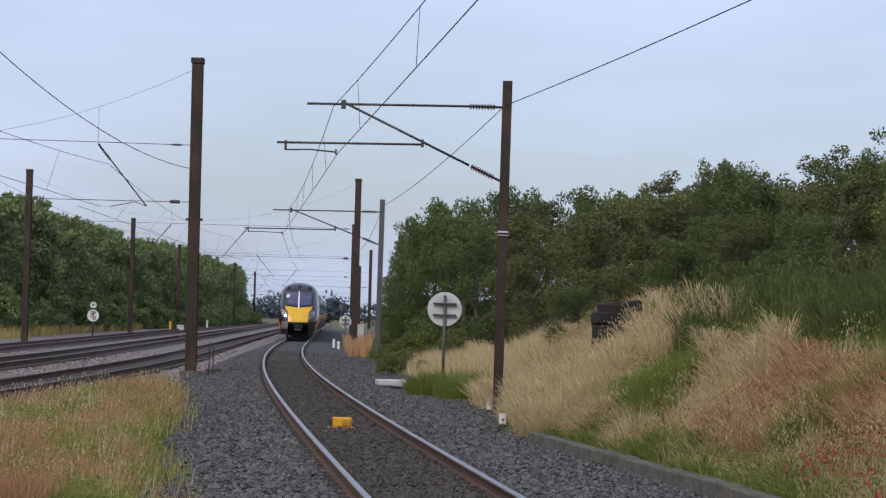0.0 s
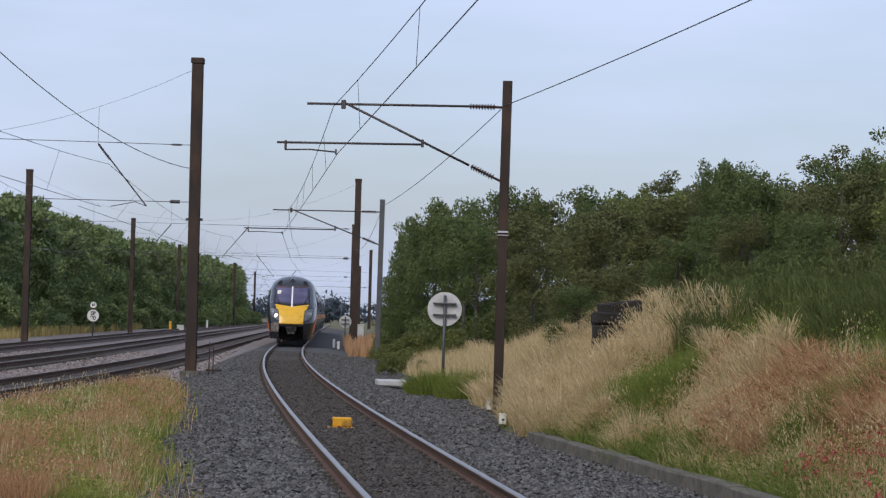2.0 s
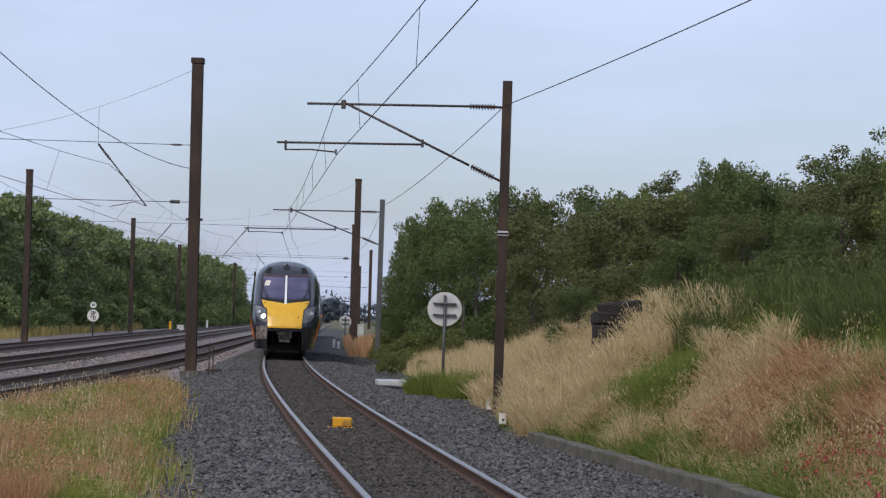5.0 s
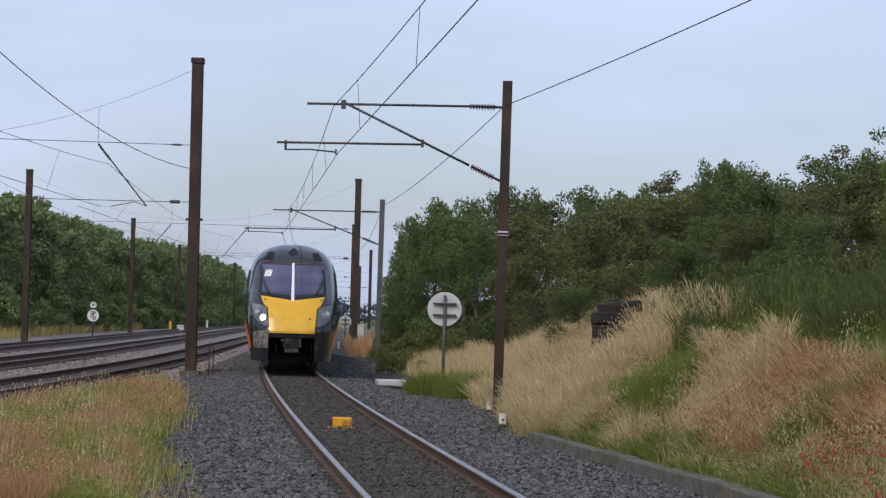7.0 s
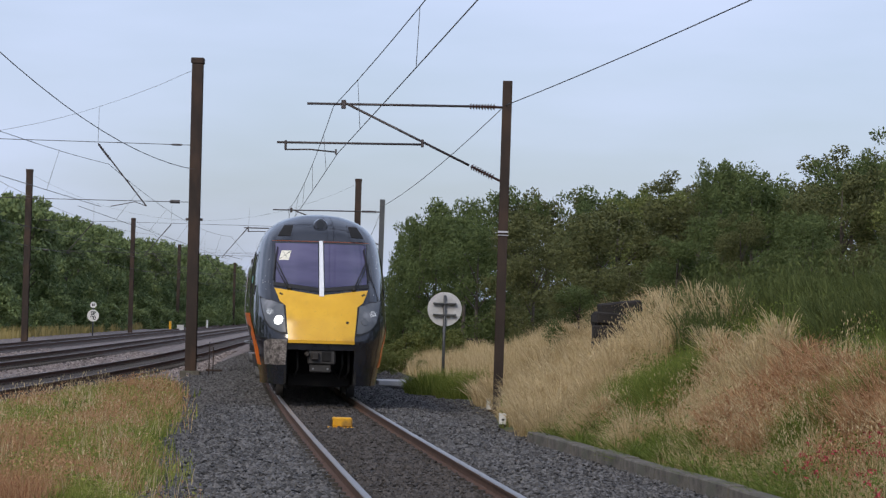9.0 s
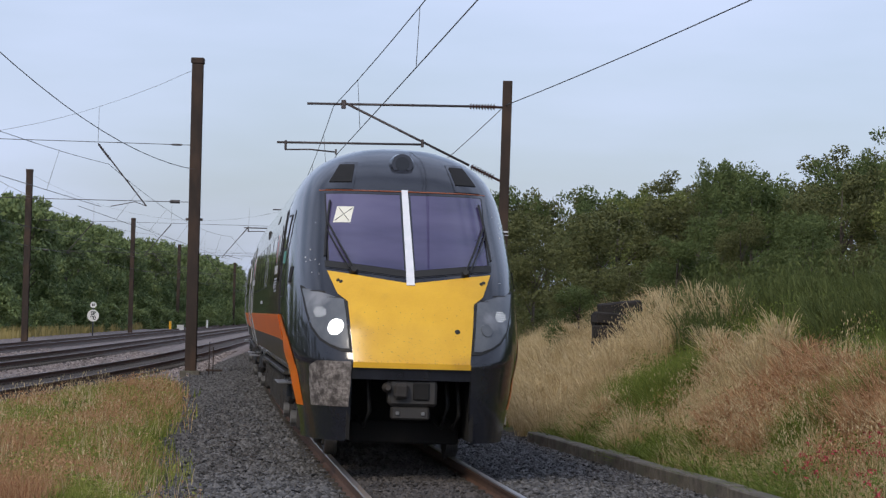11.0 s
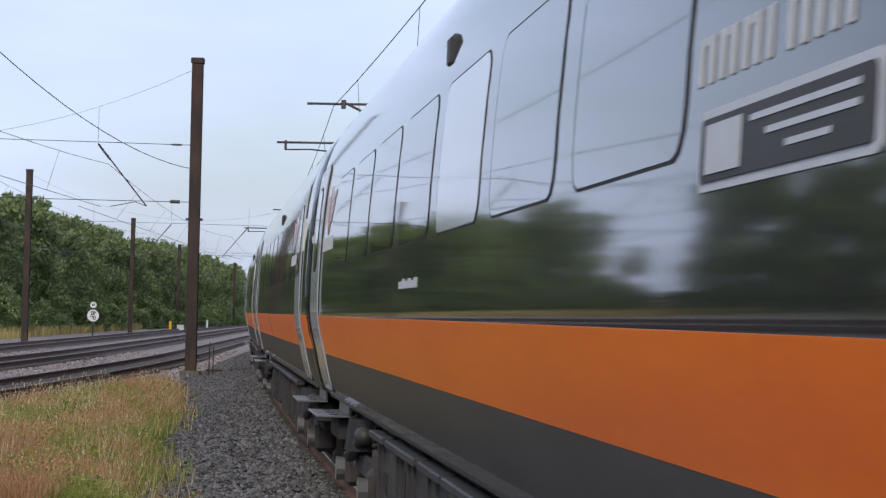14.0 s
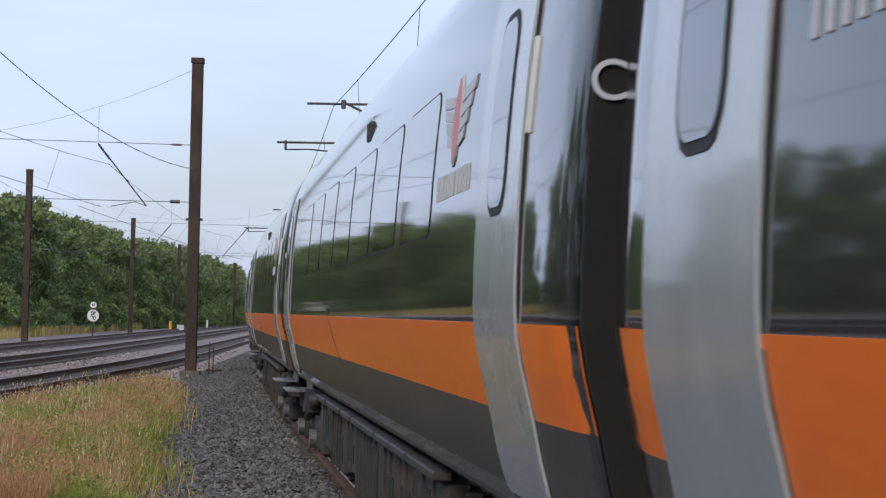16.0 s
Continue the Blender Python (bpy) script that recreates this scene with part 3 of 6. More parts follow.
def make_wheelset():
    bm = bmesh.new()
    rot = Matrix.Rotation(math.pi / 2, 4, "Y")
    for s in (-1, 1):
        for r, x0, x1 in ((0.42, 0.69, 0.80), (0.45, 0.655, 0.69), (0.20, 0.80, 0.84)):
            bmesh.ops.create_cone(bm, cap_ends=True, segments=28, radius1=r, radius2=r, depth=x1 - x0, matrix=Matrix.Translation((s * (x0 + x1) / 2, 0, 0)) @ rot)
        for k in range(4):                                        # bolts on the brake disc cheek
            a = k * math.pi / 2 + 0.4
            add_box(bm, s * 0.80, s * 0.825, 0.28 * math.cos(a) - 0.03, 0.28 * math.cos(a) + 0.03, 0.28 * math.sin(a) - 0.03, 0.28 * math.sin(a) + 0.03)
    bmesh.ops.create_cone(bm, cap_ends=True, segments=14, radius1=0.085, radius2=0.085, depth=1.4, matrix=rot)
    return bm


WHEELS = []


def make_bogie(car, y):
    bg = box("bogie", -0.55, 0.55, y - 0.25, y + 0.25, 0.46, 0.82, UNDER, car, 0.03, "grimy bogie frame with springs")
    for s in (-1, 1):
        bm = bmesh.new()
        for a, b, z0, z1 in ((-1.75, -1.0, 0.52, 0.70), (-1.05, 1.05, 0.44, 0.62), (1.0, 1.75, 0.52, 0.70)):
            add_box(bm, s * 0.93, s * 1.09, y + a, y + b, z0, z1, 0.02)
        part("side_frame", bm, UNDER, bg)
        for e in (-1.3, 1.3):
            box("axle_box", s * 0.92, s * 1.14, y + e - 0.16, y + e + 0.16, 0.28, 0.58, UNDER, bg, 0.04)
            bm = bmesh.new()
            bmesh.ops.create_cone(bm, cap_ends=True, segments=14, radius1=0.10, radius2=0.09, depth=0.08, matrix=Matrix.Translation((s * 1.17, y + e, 0.42)) @ Matrix.Rotation(math.pi / 2, 4, "Y"))
            part("axle_cap", bm, STEEL, bg)
            for q in (-0.27, 0.27):
                turns = [(s * 1.02 + 0.062 * math.cos(k * 0.9), y + e + q + 0.062 * math.sin(k * 0.9), 0.58 + 0.0062 * k) for k in range(46)]
                bm = add_tube(bmesh.new(), turns, 0.016, 5)
                part("coil_spring", bm, UNDER, bg)
        bm = bmesh.new()
        add_tube(bm, [(s * 1.12, y - 0.5, 0.78), (s * 1.14, y + 0.6, 0.56)], 0.05, 8)
        add_tube(bm, [(s * 1.12, y - 0.75, 0.78), (s * 1.12, y - 0.4, 0.78)], 0.065, 8)
        part("damper", bm, UNDER_GREY, bg, smooth=True)
        bm = bmesh.new()
        bmesh.ops.create_cone(bm, cap_ends=True, segments=16, radius1=0.27, radius2=0.24, depth=0.24, matrix=Matrix.Translation((s * 0.96, y, 0.76)))
        part("air_spring", bm, RUBBER, bg)
    for e in (-1.3, 1.3):
        wh = part("wheelset", make_wheelset(), UNDER, bg, "wheels with worn bright treads")
        wh.data.materials.append(STEEL)
        for poly in wh.data.polygons:
            c = poly.center
            if abs(c.x) > 0.64 and 0.40 < math.hypot(c.y, c.z) and abs(poly.normal.x) < 0.5:
                poly.material_index = 1
        wh.location = (0, y + e, 0.42)
        WHEELS.append((wh, y + e))


def make_underframe(car, y0, y1):
    box("underframe", -1.02, 1.02, y0 - 1.2, y1 + 1.2, 0.84, 1.0, UNDER, car, 0.02)
    rng = random.Random(int(y0 * 10))
    y = y0 + 2.15
    while y < y1 - 2.4:
        ln = rng.choice((1.1, 1.5, 1.9, 2.3))
        ln = min(ln, y1 - 2.15 - y)
        d = rng.choice((0.30, 0.34, 0.42))
        m = rng.choice((UNDER_GREY, UNDER, UNDER_GREY))
        for s in (-1, 1):
            case = part("equipment_case", add_box(bmesh.new(), s * 0.45, s * 1.14, y, y + ln, d, 0.86, 0.03), m, car)
            k = 0.14
            while k < ln - 0.3:                                   # black plates between grey panels, painted as the shade of openings
                w = rng.choice((0.14, 0.20, 0.30))
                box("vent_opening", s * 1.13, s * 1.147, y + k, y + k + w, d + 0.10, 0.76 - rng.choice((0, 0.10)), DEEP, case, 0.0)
                box("strap", s * 1.13, s * 1.16, y + k + w + 0.03, y + k + w + 0.06, d + 0.02, 0.83, m, case, 0.004)
                k += w + rng.choice((0.14, 0.2, 0.3))
            box("top_flange", s * 1.10, s * 1.20, y - 0.03, y + ln + 0.03, 0.85, 0.90, UNDER_GREY, case, 0.008)
        y += ln + rng.choice((0.10, 0.18, 0.3))


def make_window(car, y0, y1, z0, z1, s, r=0.13, glass=None):
    w = patch("window", on_side(s), rounded_rows(y0, y1, z0, z1, r), RUBBER, car, 0.002, nu=8)
    patch("pane", on_side(s), rounded_rows(y0 + 0.03, y1 - 0.03, z0 + 0.009, z1 - 0.009, r - 0.012), glass or GLASS, w, 0.004, nu=8)


def make_door(car, y0, y1, s, material, stripe):
    """A plug door in the body side, with seams, slot window and step."""
    f = on_side(s)
    patch("door_seal", f, rounded_rows(y0 - 0.02, y1 + 0.02, 1.02, 2.96, 0.10), RUBBER, car, 0.006, nu=6)
    d = patch("door", f, rounded_rows(y0, y1, 1.04, 2.94, 0.08), material, car, 0.016, nu=6)
    c = (y0 + y1) / 2
    patch("door_window_seal", f, rounded_rows(c - 0.26, c + 0.26, 2.05, 2.78, 0.15), RUBBER, d, 0.019, nu=6)
    patch("door_pane", f, rounded_rows(c - 0.23, c + 0.23, 2.08, 2.75, 0.12), GLASS, d, 0.022, nu=6)
    if stripe:
        patch("door_stripe", f, [(1.35, y0, y1), (1.668, y0, y1)], ORANGE, d, 0.021, nu=4)
        patch("door_foot", f, [(1.05, y0 + 0.03, y1 - 0.03), (1.12, y0, y1), (1.35, y0, y1)], SKIRT, d, 0.020, nu=4)
    step = box("door_step", s * 1.06, s * 1.36, y0 - 0.1, y1 + 0.1, 0.815, 0.832, STEEL, car, 0.004, "bright worn metal step")
    box("upstand", s * 1.06, s * 1.085, y0 - 0.06, y1 + 0.06, 0.832, 0.93, STEEL, step, 0.004)
    # flat black plates paint the shade of the tread's holes
    for q in (y0 + 0.1, (y0 + y1) / 2, y1 - 0.1):
        box("tread_hole", s * 1.17, s * 1.24, q - 0.07, q + 0.07, 0.831, 0.834, DEEP, step, 0.0)
    box("step_bracket", s * 1.0, s * 1.16, y0, y1, 0.62, 0.80, UNDER, car, 0.01)


def decal(name, f, pts, material, parent, out=0.006):
    """A thin painted shape with straight edges lying on the car's side."""
    n = len(pts)
    vs = [f(y, z, out) for y, z in pts] + [f(y, z, -0.004) for y, z in pts]
    fs = [tuple(range(n)), tuple(range(2 * n - 1, n - 1, -1))] + [(i, n + i, n + (i + 1) % n, (i + 1) % n) for i in range(n)]
    return mesh(name, vs, fs, material, parent)


def make_emblem(car, y, s):
    """A winged badge with plain bars in place of the words below it."""
    f = on_side(s)
    oval = [(y + 0.105 * math.cos(a), 2.525 + 0.185 * math.sin(a)) for a in (2 * math.pi * k / 20 for k in range(20))]
    rim = [(y + (q[0] - y) * 1.16, 2.525 + (q[1] - 2.525) * 1.08) for q in oval]
    decal("badge_rim", f, rim, PALE, car, 0.006)
    decal("badge", f, oval, PINK, car, 0.008)
    for k in range(4):
        z = 2.405 + 0.062 * k
        for q in (-1, 1):
            b = 0.34 + 0.095 * k
            decal("feather", f, [(y + q * 0.135, z), (y + q * (b - 0.03), z + 0.025), (y + q * b, z + 0.078), (y + q * 0.135, z + 0.048)], PALE, car, 0.006)
    a = y - 0.66
    for ln in (5, 7):                                             # plain strokes in two groups
        for i in range(ln):
            decal("word_bar", f, [(a, 2.20), (a + 0.034, 2.20), (a + 0.034, 2.305), (a, 2.305)], PALE, car, 0.006)
            if i % 2:
                decal("word_bar", f, [(a + 0.036, 2.285), (a + 0.075, 2.285), (a + 0.075, 2.305), (a + 0.036, 2.305)], PALE, car, 0.006)
            a += 0.1065
        a += 0.06


def make_gangway(car, y, out):
    a, b = sorted((y, y + out))
    bm = bmesh.new()
    for k in range(5):
        q = a + (b - a) * (k + 0.5) / 5
        add_box(bm, -0.72, 0.72, q - 0.03, q + 0.03, 1.05, 3.25, 0.02)
    add_box(bm, -0.66, 0.66, a, b, 1.1, 3.2)
    part("gangway_bellows", bm, RUBBER, car)


def taper_rings(y0, y1, first=True, last=True):
    """Body rings, with the ends drawn in a little towards the gangways."""
    rings = []
    if first:
        rings += [section(y0, 0.96), section(y0 + 0.06, 0.98), section(y0 + 0.35, 0.993), section(y0 + 0.7, 0.999), section(y0 + 0.8)]
    n = 10
    a, b = (y0 + 0.8 if first else y0), (y1 - 0.8 if last else y1)
    rings += [section(a + (b - a) * k / n) for k in range(1 if first else 0, n if last else n + 1)]
    if last:
        rings += [section(y1 - 0.8), section(y1 - 0.7, 0.999), section(y1 - 0.35, 0.993), section(y1 - 0.06, 0.98), section(y1, 0.96)]
    return rings


def dress_side(car, y0, y1, windows, s, sheen_pane=-1):
    """Stripe, lower panel, windows and marks along one side between y0 and y1."""
    f = on_side(s)
    patch("stripe", f, [(1.35, y0, y1), (1.668, y0, y1)], ORANGE, car, 0.005, nu=12)
    patch("lower_panel", f, [(0.985, y0, y1), (1.35, y0, y1)], SKIRT, car, 0.004, nu=12)
    # one window can take the pane with its reflection painted pale
    for k, (a, b) in enumerate(windows):
        make_window(car, a, b, 2.05, 2.735, s, glass=GLASS_SHEEN if k == sheen_pane else None)


def end_stripes(car, y, d, s):
    """The stripe and the lower panel round the drawn-in end of a car."""
    for z0, z1, m, out in ((1.35, 1.668, ORANGE, 0.006), (0.99, 1.35, SKIRT, 0.005)):
        for a, b, k0, k1 in ((0.03, 0.35, 0.972, 0.993), (0.35, 0.7, 0.993, 0.999), (0.7, 0.82, 0.999, 1.0)):
            ya, yb = y + d * a, y + d * b
            vs, n = [], 4
            for o in (out, -0.03):
                for i in range(n + 1):
                    z = z0 + (z1 - z0) * i / n
                    vs += [(s * (half_w(z) * k0 + o), ya, z), (s * (half_w(z) * k1 + o), yb, z)]
            fs = []
            for i in range(n):
                q = (2 * i, 2 * i + 1, 2 * i + 3, 2 * i + 2)
                fs += [q, tuple(2 * n + 2 + v for v in q[::-1])]
            mesh("end_stripe" if m is ORANGE else "end_panel", vs, fs, m, car)


def roof_fittings(car, y0, y1):
    for s in (-1, 1):
        o = side_pt(y0 + 7.4, 2.90, s)
        box("body_lamp", o.x - 0.02, o.x + 0.04, o.y - 0.09, o.y + 0.09, 2.83, 2.98, UNDER_GREY, car, 0.02)


def make_cab_car():
    car = thing("cab_car", Matrix(), "charcoal driving railcar with yellow nose, orange stripe and lit headlamps", "train car", "cars of the train")
    # body: nose and sides in one skin
    th = [math.pi / 2 * k / 16 for k in range(17)]
    rings = []
    zs = [0.985] + Z_SEC[1:-1] + [3.7595]
    zz = []
    for a, b in zip(zs, zs[1:]):
        zz += [a, (a + b) / 2]
    zz.append(zs[-1])
    for z in zz:
        hw, yc, D = half_w(z), nose_y(z), nose_depth(z)
        row = []
        for t in th:
            yy = yc + D * (1 - math.cos(t) ** (2 / NOSE_N))
            row.append(Vector((half_w(z, yy) * math.sin(t) ** (2 / NOSE_N), yy, z)))
        for y in np.linspace(4.6, 23.0, 11):
            row.append(Vector((hw, y, z)))
        for y, k in ((23.2, 0.999), (23.55, 0.993), (23.84, 0.98), (23.9, 0.96)):
            row.append(Vector((hw * k, y, z)))
        rings.append([Vector((-p.x, p.y, p.z)) for p in row[::-1][:-1]] + row)
    n = len(rings[0])
    vs = [p for r in rings for p in r]
    fs = [(i * n + k, i * n + k + 1, (i + 1) * n + k + 1, (i + 1) * n + k) for i in range(len(rings) - 1) for k in range(n - 1)]
    body = mesh("body", vs, fs, CABPAINT, car, smooth=True, label="glossy charcoal body shell")
    body.data.materials.append(BODY)
    for poly in body.data.polygons:
        if poly.center.y > 3.6:
            poly.material_index = 1

    # yellow end panel, dipping in the middle
    def f_front(x, z, out):
        return front(x, z, out)
    ys, fsx, N = [], [], 24
    pan = []
    for out in (0.014, -0.03):
        for j in range(13):
            for i in range(N + 1):
                u = -1 + 2 * i / N
                t = j / 12
                top = 2.045 + 0.125 * abs(u) ** 1.1
                zb = 1.15
                z = zb + (top - zb) * t
                if z <= 1.885:
                    w = 0.637 + (0.706 - 0.637) * (z - 1.15) / 0.735
                else:
                    w = 0.80 + 0.12 * (z - 1.885) / 0.285
                w = w if z <= 1.86 or z >= 1.91 else 0.706 + (0.80 - 0.706) * (z - 1.86) / 0.05
                pan.append(front(u * w, z, out))
    w, h, o = N + 1, 13, (N + 1) * 13
    for j in range(h - 1):
        for i in range(N):
            q = (j * w + i, j * w + i + 1, (j + 1) * w + i + 1, (j + 1) * w + i)
            fsx += [q, tuple(o + k for k in q[::-1])]
    rim = [(i + 1, i, o + i, o + i + 1) for i in range(N)] + [((h - 1) * w + i, (h - 1) * w + i + 1, o + (h - 1) * w + i + 1, o + (h - 1) * w + i) for i in range(N)]
    for j in range(h - 1):
        rim += [(j * w, (j + 1) * w, o + (j + 1) * w, o + j * w), ((j + 1) * w + N, j * w + N, o + j * w + N, o + (j + 1) * w + N)]
    for q in rim:
        k = len(pan)
        pan += [pan[v] for v in q]
        fsx.append((k, k + 1, k + 2, k + 3))
    panel = mesh("end_panel", pan, fsx, YELLOW, car, smooth=True, label="warning yellow end panel with grime near its foot")
    for x, z in ((-0.80, 2.06), (-0.77, 2.045), (0.80, 2.06), (0.83, 2.075), (0.498, 1.521)):
        c = front(x, z, 0.016)
        bm = bmesh.new()
        bmesh.ops.create_cone(bm, cap_ends=True, segments=10, radius1=0.022 if z > 2 else 0.035, radius2=0.018, depth=0.012, matrix=Matrix.Translation(c) @ Matrix.Rotation(radians(70), 4, "X"))
        part("fastener", bm, RUBBER, panel)
    rng = random.Random(9)
    bm = bmesh.new()
    for k in range(330):
        x, z = rng.uniform(-0.60, 0.62), 1.17 + 0.62 * rng.random() ** 2.2
        e, q = rng.uniform(0.0012, 0.0034), rng.uniform(0.8, 2.4)
        bm.faces.new([bm.verts.new(front(x + a * e, z + b * e * q, 0.0155)) for a, b in ((-1, 0), (0, -1), (1, 0), (0, 1))])
    tagged(part("insect_specks", bm, SLEEPER, panel, "small brown specks of grime"), kind="stuff")
    patch("lower_lip", f_front, [(1.115, -0.64, 0.64), (1.165, -0.64, 0.64)], YELLOW, car, 0.03, nu=16)
    # windscreen: rubber bed, two panes, white pillar
    def f_dip(x, z, out):
        return front(x, z - 0.10 * (1 - min(1.0, abs(x) / 0.93)) * min(1.0, max(0.0, (3.0 - z) / 0.7)), out)
    scr = patch("windscreen", f_dip, [(2.205, -0.93, 0.93), (2.26, -0.955, 0.955), (3.12, -0.975, 0.975)], CABPAINT, car, 0.006, nu=30)
    patch("lower_seal", f_dip, [(2.215, -0.94, 0.94), (2.285, -0.94, 0.94)], RUBBER, scr, 0.012, nu=30)
    for s in (-1, 1):
        a, b = (-0.895, -0.062) if s < 0 else (0.062, 0.895)
        patch("pane_seal", f_dip, [(2.275, a * 1.02, b * 1.02), (3.095, a * 1.03, b * 1.03)], RUBBER, scr, 0.010, nu=16)
        patch("screen_pane", f_dip, [(2.285, a, b), (2.34, a, b), (3.085, a * 1.01, b * 1.01)], SCREEN, scr, 0.014, nu=16)
        # wiper
        bm = bmesh.new()
        pts = [front(s * x, z, 0.05) for x, z in ((0.62, 2.165), (0.76, 2.44), (0.885, 2.72))]
        add_tube(bm, pts, 0.012, 6)
        pts = [front(s * x, z, 0.05) for x, z in ((0.67, 2.18), (0.80, 2.42), (0.90, 2.64))]
        add_tube(bm, pts, 0.010, 6)
        add_tube(bm, [front(s * x, z, 0.035) for x, z in ((0.93, 2.32), (0.90, 2.66), (0.855, 2.985))], 0.014, 6)
        q = front(s * 0.625, 2.165, 0.03)
        bmesh.ops.create_cone(bm, cap_ends=True, segments=12, radius1=0.05, radius2=0.035, depth=0.07, matrix=Matrix.Translation(q) @ Matrix.Rotation(radians(60), 4, "X"))
        part("wiper", bm, RUBBER, car)
        # headlamp cluster
        lens = patch("headlamp", f_front, [(1.275, s * 0.655, s * 0.76), (1.33, s * 0.66, s * 0.90), (1.40, s * 0.668, s * 1.01), (1.53, s * 0.685, s * 1.10), (1.70, s * 0.70, s * 1.15), (1.87, s * 0.722, s * 1.18), (1.94, s * 0.95, s * 1.195), (2.0, s * 1.19, s * 1.205)],
                     RUBBER, car, 0.007, nu=10, label="clear headlamp unit in a dark frame")
        patch("lens", f_front, [(1.31, s * 0.685, s * 0.77), (1.36, s * 0.69, s * 0.90), (1.42, s * 0.695, s * 0.99), (1.54, s * 0.71, s * 1.075), (1.70, s * 0.725, s * 1.125), (1.85, s * 0.745, s * 1.155), (1.915, s * 0.95, s * 1.17), (1.965, s * 1.14, s * 1.18)], LENS, lens, 0.013, nu=10)
        bm = bmesh.new()
        c = front(s * 0.833, 1.545, 0.018)
        nrm = (front(s * 0.833, 1.545, 0.1) - front(s * 0.833, 1.545, 0.01)).normalized()
        bmesh.ops.create_cone(bm, cap_ends=True, segments=24, radius1=0.094 if s < 0 else 0.075, radius2=0.086 if s < 0 else 0.07, depth=0.012, matrix=Matrix.Translation(c) @ nrm.to_track_quat("Z", "Y").to_matrix().to_4x4())
        part("main_beam", bm, LAMP_ON if s < 0 else LENS, lens, "lit round lamp" if s < 0 else "unlit round lamp")
        c0 = (s * 1.00, 1.70)
        bm = bmesh.new()
        for i in range(-2, 3):
            for j in range(-2, 3):
                if abs(i) + abs(j) < 4:
                    c = front(c0[0] + s * 0.026 * i + 0.013 * (j % 2), c0[1] + 0.024 * j, 0.02)
                    nrm = (front(c0[0], c0[1], 0.1) - front(c0[0], c0[1], 0.01)).normalized()
                    bmesh.ops.create_cone(bm, cap_ends=True, segments=6, radius1=0.0072, radius2=0.0064, depth=0.006, matrix=Matrix.Translation(c) @ nrm.to_track_quat("Z", "Y").to_matrix().to_4x4())
        tagged(part("marker_lamp", bm, LAMP_DIM, lens, "cluster of lit diodes"), kind="stuff")
        # roof intakes
        vent = patch("roof_intake", f_front, [(3.15, s * 0.60, s * 0.91), (3.50, s * 0.52, s * 0.73)], CABPAINT, car, 0.012, nu=8)
        patch("intake_mesh", f_front, [(3.235, s * 0.61, s * 0.86), (3.46, s * 0.56, s * 0.73)], DEEP, vent, 0.02, nu=8)
        # side valance
        def f_low(x, z, out, s=s):
            return front(x, z, out)
        val = patch("valance", f_low, [(0.30, s * 0.70, s * 1.145), (0.55, s * 0.66, s * 1.165), (0.98, s * 0.655, s * 1.225), (1.14, s * 0.655, s * 1.26)], CABPAINT, car, 0.006, nu=14)
        flk = lambda y, z, out, s=s: flank(y, z, s, out)
        patch("cab_skirt", flk, [(0.30, 0.60, 1.14), (0.60, 0.62, 1.14), (0.80, 0.66, 1.20), (0.98, 0.72, 1.38), (1.10, 0.78, 1.6)], CABPAINT, car, 0.004, nu=10)
        if s < 0:
            patch("worn_patch", f_low, [(0.68, -1.06, -0.68), (0.90, -1.085, -0.665), (1.12, -1.095, -0.66), (1.172, -1.02, -0.67)], WORN, car, 0.016, nu=14, label="bare scuffed grey patch on the nose")
        # orange sweep down the cab side
        sweep = []
        ua = [(3.72, 1.668), (3.0, 1.665), (2.5, 1.635), (2.0, 1.565), (1.6, 1.487), (1.25, 1.39), (1.0, 1.24), (0.87, 1.07), (0.79, 0.90), (0.76, 0.78), (0.75, 0.66)]
        ub = [(3.72, 1.35), (3.1, 1.375), (2.6, 1.372), (2.28, 1.35), (1.98, 1.295), (1.72, 1.20), (1.47, 1.08), (1.32, 0.95), (1.21, 0.84), (1.15, 0.75), (1.12, 0.66)]
        for (a, b), (a2, b2) in zip(zip(ua, ub), zip(ua[1:], ub[1:])):
            for t in (0, 0.5):
                sweep.append((a[0] + t * (a2[0] - a[0]), a[1] + t * (a2[1] - a[1]), b[0] + t * (b2[0] - b[0]), b[1] + t * (b2[1] - b[1])))
        sweep.append((*ua[-1], *ub[-1]))
        vs, fs2 = [], []
        for out in (0.010, -0.02):
            for ya, za, yb, zb in sweep:
                vs += [flank(yb + (ya - yb) * i / 4, zb + (za - zb) * i / 4, s, out) for i in range(5)]
        o2 = 5 * len(sweep)
        for j in range(len(sweep) - 1):
            for i in range(4):
                q = (j * 5 + i, j * 5 + i + 1, (j + 1) * 5 + i + 1, (j + 1) * 5 + i)
                fs2 += [q, tuple(o2 + v for v in q[::-1])]
        mesh("stripe_sweep", vs, fs2, ORANGE, car, smooth=True)
        dress_side(car, 3.72, 23.1, [(6.60 + 1.993 * k, 8.27 + 1.993 * k) for k in range(7)], s, 2)
        end_stripes(car, 23.9, -1, s)
        make_door(car, 3.56, 4.76, s, BODY, True)
        make_door(car, 22.06, 23.24, s, SILVER, False)
        make_emblem(car, 5.88, s)
        make_emblem(car, 21.15, s)
        f = on_side(s)
        patch("notice_frame", f, rounded_rows(5.0, 6.42, 1.965, 2.14, 0.02), PALE, car, 0.005, nu=4)
        patch("notice_plate", f, rounded_rows(5.03, 6.39, 1.985, 2.12, 0.02), UNDER_GREY, car, 0.009, nu=4)
        patch("notice_bar", f, [(2.0, 6.0, 6.33), (2.105, 6.0, 6.33)], PALE, car, 0.012, nu=1)
